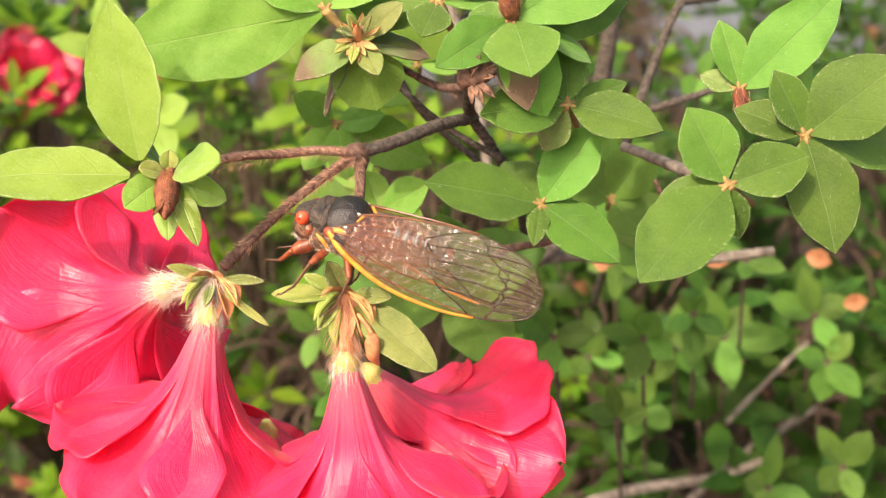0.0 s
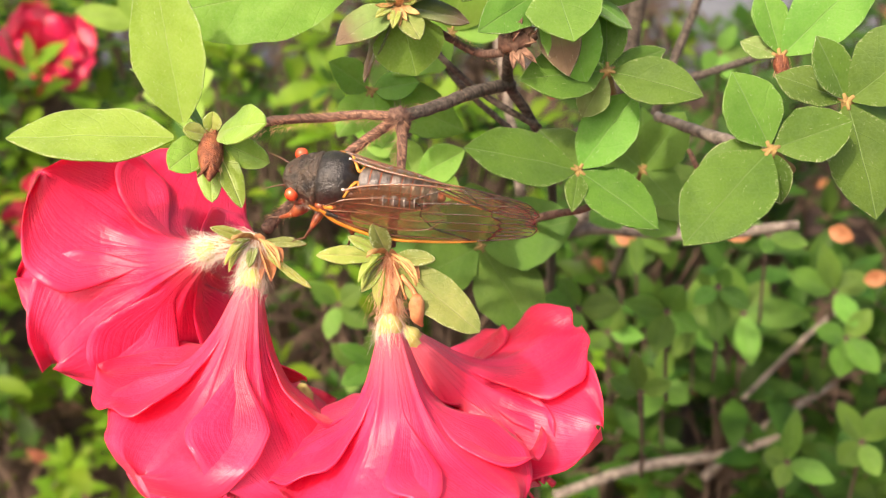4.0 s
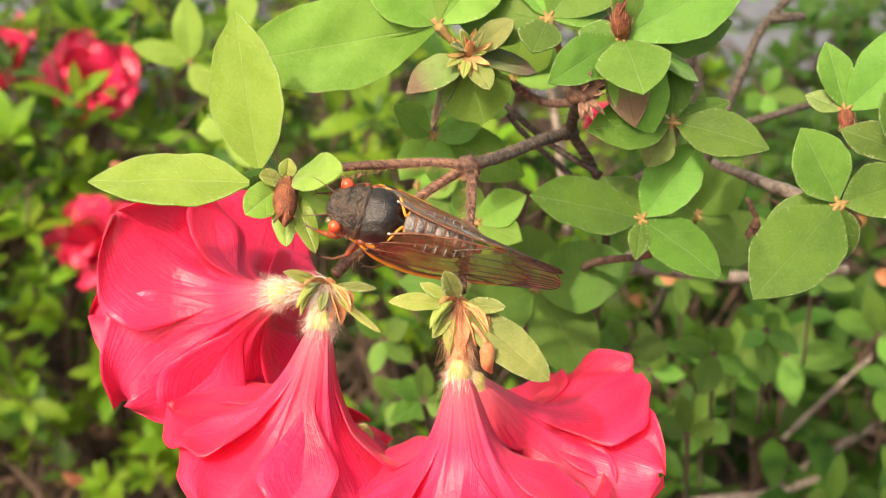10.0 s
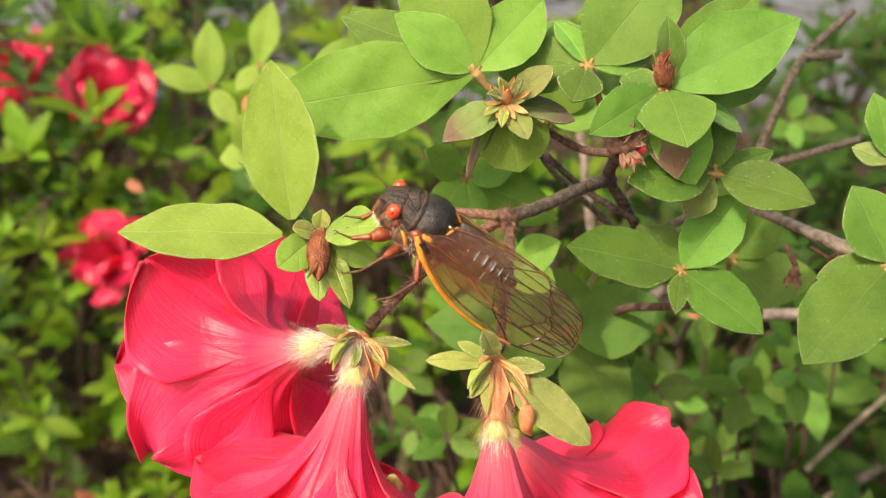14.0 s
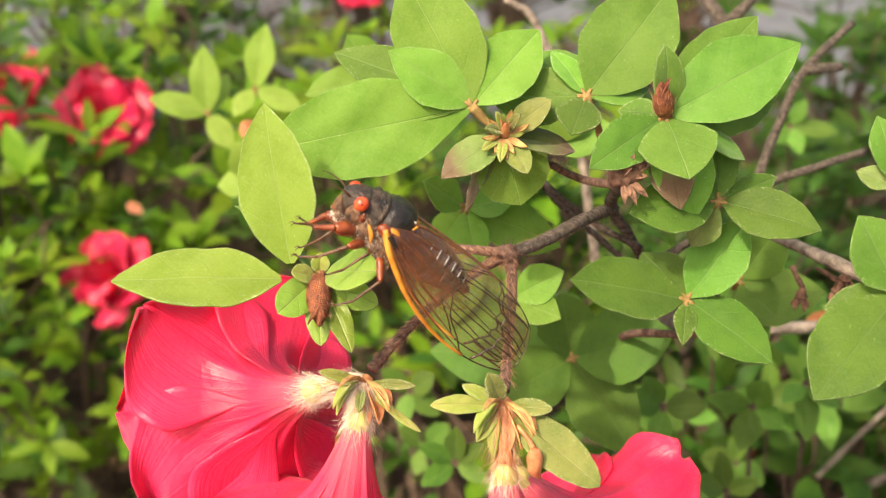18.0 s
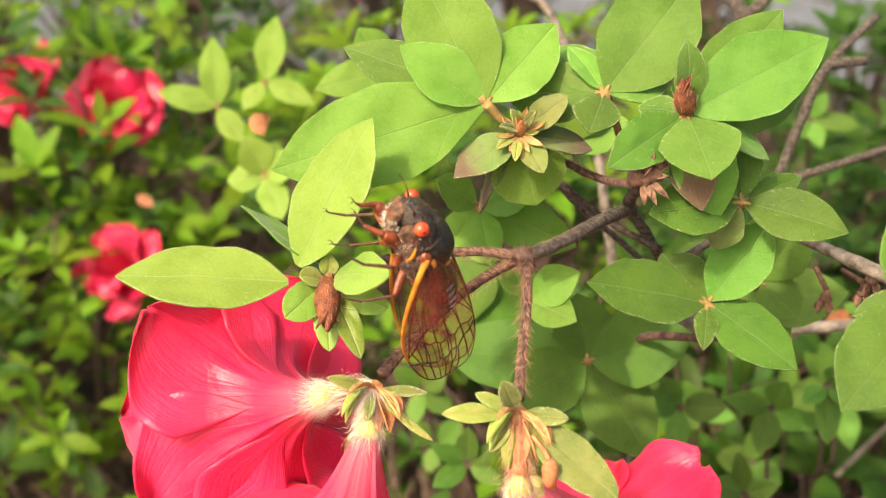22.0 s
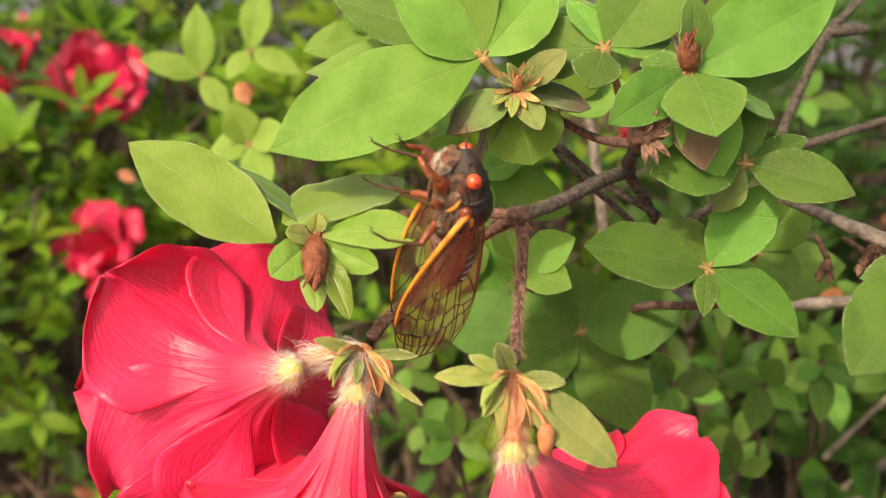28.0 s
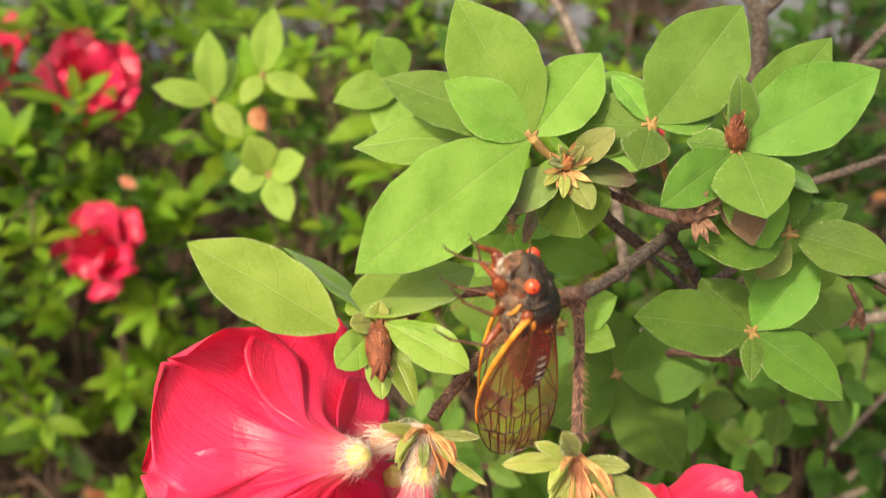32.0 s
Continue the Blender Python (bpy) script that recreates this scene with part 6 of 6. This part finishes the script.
back_shrub("leafy azalea with thin twigs", (-0.02, 0.50, 0), 0.15, 0.31, 320, 0.021, (FOLIAGE, FOLIAGE_SHADED), 23, dead=8)
back_shrub("leafy azalea by the path", (0.28, 0.62, 0), 0.17, 0.28, 330, 0.023, (FOLIAGE_SHADED,), 24, dead=14)
back_shrub("low azalea by the path", (0.02, 0.86, 0), 0.26, 0.34, 480, 0.022, (FOLIAGE, FOLIAGE_SHADED, FOLIAGE_SHADED), 25)
back_shrub("low azalea by the path", (-0.42, 1.02, 0), 0.30, 0.33, 480, 0.024, (FOLIAGE, FOLIAGE_SHADED), 26)
back_shrub("low azalea by the path", (0.58, 0.92, 0), 0.26, 0.25, 420, 0.024, (FOLIAGE_SHADED,), 27)
back_shrub("low leafy azalea spreading over the soil", (-0.40, 0.64, 0), 0.17, 0.17, 220, 0.024, (FOLIAGE, FOLIAGE, FOLIAGE_SHADED), 30, low=0.02)
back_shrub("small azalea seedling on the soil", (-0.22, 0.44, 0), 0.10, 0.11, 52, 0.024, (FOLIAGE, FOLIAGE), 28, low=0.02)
back_shrub("dense dark azalea in the shade", (-0.62, 0.80, 0), 0.22, 0.34, 360, 0.022, (FOLIAGE_SHADED, FOLIAGE_SHADED, FOLIAGE), 29)


def litter():
    v, f = [], []
    for i in range(900):
        p = Vector((rng.uniform(-0.9, 0.9), rng.uniform(0.25, 1.15), 0.004 + rng.uniform(0, 0.012)))
        d = Vector((rng.normal(0, 1), rng.normal(0, 1), rng.normal(0, 0.25))).normalized() * rng.uniform(0.012, 0.03)
        simple_leaf(p, p + d, Vector((rng.normal(0, 0.3), rng.normal(0, 0.3), 1)), d.length * 0.42, v, f)
    return tagged(put("leaf_litter", mesh_of("leaf_litter", v, f), LITTER), "dry brown fallen leaves on the soil", "leaf litter", kind="stuff")


litter()


# ---- what moves ----
def motions():
    rows = [
        (0, -6.8, 140.9, 5.5, -0.957, 0.105, 0.272, 0.219, -0.356, 0.909),
        (2.2, -6.8, 140.9, 5.5, -0.957, 0.105, 0.272, 0.219, -0.356, 0.909),
        (1, -7.4, 140.9, 6.2, -0.918, 0.303, 0.257, 0.062, -0.530, 0.846),
        (3, -12.5, 140.9, 6.0, -0.982, 0.172, 0.081, -0.086, -0.783, 0.615),
        (6, -14.7, 141.0, 7.9, -0.935, -0.135, 0.329, 0.228, -0.937, 0.263),
        (7, -15.5, 140.8, 8.3, -0.940, -0.181, 0.291, 0.269, -0.916, 0.299),
        (8, -16.6, 141.1, 7.9, -0.940, -0.210, 0.268, 0.299, -0.886, 0.355),
        (9, -18.4, 141.1, 8.1, -0.933, -0.237, 0.271, 0.330, -0.866, 0.376),
        (10, -18.2, 141.1, 8.0, -0.949, -0.130, 0.286, 0.189, -0.964, 0.189),
        (11, -18.8, 141.2, 8.1, -0.935, -0.239, 0.262, 0.346, -0.782, 0.519),
        (12, -18.6, 141.2, 8.2, -0.906, -0.302, 0.297, 0.402, -0.833, 0.380),
        (13, -15.2, 141.1, 10.9, -0.84, -0.27, 0.46, 0.50, -0.60, 0.62),
        (15.5, -21.0, 137.5, 16.4, -0.773, -0.362, 0.521, 0.634, -0.421, 0.648),
        (16, -20.6, 137.5, 16.7, -0.777, -0.297, 0.556, 0.628, -0.428, 0.649),
        (17, -21.9, 137.5, 17.6, -0.733, -0.433, 0.525, 0.612, -0.082, 0.787),
        (18, -22.5, 137.5, 19.0, -0.685, -0.434, 0.585, 0.688, -0.121, 0.716),
        (19, -22.7, 137.5, 18.7, -0.701, -0.407, 0.586, 0.632, 0.025, 0.774),
        (20, -22.9, 137.5, 18.6, -0.533, -0.562, 0.632, 0.730, 0.071, 0.680),
        (21, -22.8, 137.5, 18.1, -0.508, -0.604, 0.614, 0.790, -0.043, 0.611),
        (22, -21.5, 143.0, 17.1, -0.155, -0.742, 0.653, 0.956, 0.055, 0.289),
        (23, -21.0, 143.0, 13.6, -0.031, -0.766, 0.642, 0.994, -0.094, -0.064),
        (24, -23.0, 142.9, 13.8, -0.091, -0.765, 0.637, 0.995, -0.094, 0.029),
        (26.5, -17.6, 142.9, 15.0, 0.202, -0.724, 0.660, 0.979, 0.146, -0.139),
        (27, -17.2, 142.9, 16.3, 0.217, -0.672, 0.708, 0.975, 0.184, -0.124),
        (28, -16.9, 143.1, 16.6, 0.121, -0.659, 0.742, 0.978, 0.209, 0.027),
        (29, -15.9, 142.9, 15.2, -0.014, -0.741, 0.671, 0.998, -0.049, -0.034),
        (30, -19.7, 143.0, 16.5, -0.042, -0.708, 0.705, 0.998, -0.063, -0.004),
        (31, -18.5, 142.9, 17.4, -0.331, -0.645, 0.689, 0.917, -0.393, 0.072),
        (31.5, -15.0, 143.0, 18.4, -0.072, -0.583, 0.810, 0.955, -0.274, -0.113),
        (32, -16.0, 142.8, 15.3, -0.025, -0.581, 0.814, 0.997, -0.075, -0.023),
    ]
    walk(cicada, [(t, frame_of(at((x, y, z)), way((fx, fy, fz)), way((ux, uy, uz)))) for t, x, y, z, fx, fy, fz, ux, uy, uz in rows])
    # the fore and middle legs reach out step by step while it climbs
    for n, (limb, hip) in enumerate(stepping_legs):
        h = Vector(hip) / 1000
        steps = []
        for t in range(0, 33):
            swing = 0.0 if t < 3 or 7 < t < 12 else 1.0
            a = swing * 16 * math.sin(1.9 * t + 2.1 * n)
            b = swing * 12 * math.sin(1.3 * t + 1.2 * n)
            steps.append((float(t), Matrix.Translation(h) @ pose(0, 0, 0, 0, b, a) @ Matrix.Translation(-h)))
        walk(limb, steps)
    inside = WHERE[shrub.name].inverted()
    tips_up = [
        (0, -41.3, 144.1, 37.2, -16),
        (16, -41.3, 144.1, 37.2, -16),
        (19, -41.2, 145.3, 37.4, -16),
        (20, -36.9, 146.8, 37.7, -16),
        (21, -35.0, 143.3, 36.7, -16),
        (22, -28.9, 148.2, 35.5, -16),
        (23, -29.3, 141.5, 34.1, -16),
        (24, -28.8, 139.3, 32.8, -16),
        (26.5, -25.0, 141.6, 31.2, -22),
        (27, -24.3, 139.5, 29.1, -22),
        (28, -24.8, 164.6, 23.0, -25),
        (29, -21.2, 158.5, 25.3, -25),
        (30, -25.3, 163.8, 25.2, -25),
        (31, -25.8, 163.6, 26.3, -25),
        (32, -22.0, 162.4, 20.8, -25),
    ]
    walk(leaf_up, [(t, inside @ frame_of(at(HINGE_A), way(Vector((x, y, z)) - Vector(HINGE_A)), way(VIEW_UP), roll)) for t, x, y, z, roll in tips_up])
    # the bloom swings out a little as the twig gives way
    swing_rows = [(0, 0, 0, 0), (23, 0, 0, 0), (24.5, -0.2, -1, 0), (26.5, -1.0, -4, -0.4), (28, -1.2, -5, -0.6), (32, -1.2, -5, -0.6)]
    walk(bloom_left, [(t, inside @ Matrix.Translation(way((1, 0, 0)) * dx / 1000 + way((0, 1, 0)) * dy / 1000 + way((0, 0, 1)) * dz / 1000) @ WHERE[bloom_left.name]) for t, dx, dy, dz in swing_rows])
    tips_big = [
        (0, -44.5, 155.0, 32.0, -28),
        (19, -44.5, 155.0, 32.0, -28),
        (22, -42.5, 154.0, 29.5, -22),
        (24, -41.0, 152.0, 27.5, -16),
        (26.5, -36.0, 150.5, 25.5, -8),
        (28, -40.9, 148.9, 25.5, -6),
        (29, -40.9, 148.9, 24.3, -6),
        (30, -44.0, 148.9, 26.6, -6),
        (31, -38.8, 150.0, 28.7, -14),
        (31.5, -38.9, 147.0, 22.5, -8),
        (32, -37.8, 146.0, 21.2, -6),
    ]
    walk(leaf_big, [(t, inside @ frame_of(at(HINGE_D), way(Vector((x, y, z)) - Vector(HINGE_D)), way(VIEW_UP), roll)) for t, x, y, z, roll in tips_big])
    tips_left = [
        (0, -61.8, 145.0, 14.3, 18),
        (16, -61.8, 145.0, 14.3, 18),
        (19, -60.6, 140.6, 14.7, 18),
        (21, -61.7, 144.7, 15.6, 18),
        (23, -61.4, 143.4, 15.5, 18),
        (24, -62.1, 147.4, 15.0, 18),
        (26.5, -61.5, 147.5, 22.0, 8),
        (28, -58.9, 147.5, 27.0, 6),
        (30, -59.4, 147.5, 26.1, 6),
        (30.6, -60.6, 146.0, 22.6, 8),
        (31, -47.8, 147.5, 32.9, -10),
        (31.5, -54.6, 146.0, 28.4, 4),
        (32, -55.6, 147.0, 24.1, 8),
    ]
    walk(leaf_left, [(t, inside @ frame_of(at(HINGE_B), way(Vector((x, y, z)) - Vector(HINGE_B)), way(VIEW_UP), roll)) for t, x, y, z, roll in tips_left])
    tips_small = [
        (0, -26.3, 139.8, 15.4, 0),
        (22, -26.3, 139.8, 15.4, 0),
        (23, -28.4, 138.5, 15.6, 0),
        (24, -27.6, 138.9, 15.2, 0),
        (26.5, -21.5, 147.8, 14.8, -15),
        (28, -21.3, 150.3, 15.5, -15),
        (29, -21.5, 150.3, 12.1, -15),
        (30, -23.5, 142.8, 14.8, -10),
        (31, -21.9, 148.7, 10.7, -10),
        (32, -23.2, 146.0, 9.1, -10),
    ]
    walk(leaf_small, [(t, inside @ frame_of(at(HINGE_C), way(Vector((x, y, z)) - Vector(HINGE_C)), way(VIEW_UP), roll)) for t, x, y, z, roll in tips_small])


motions()
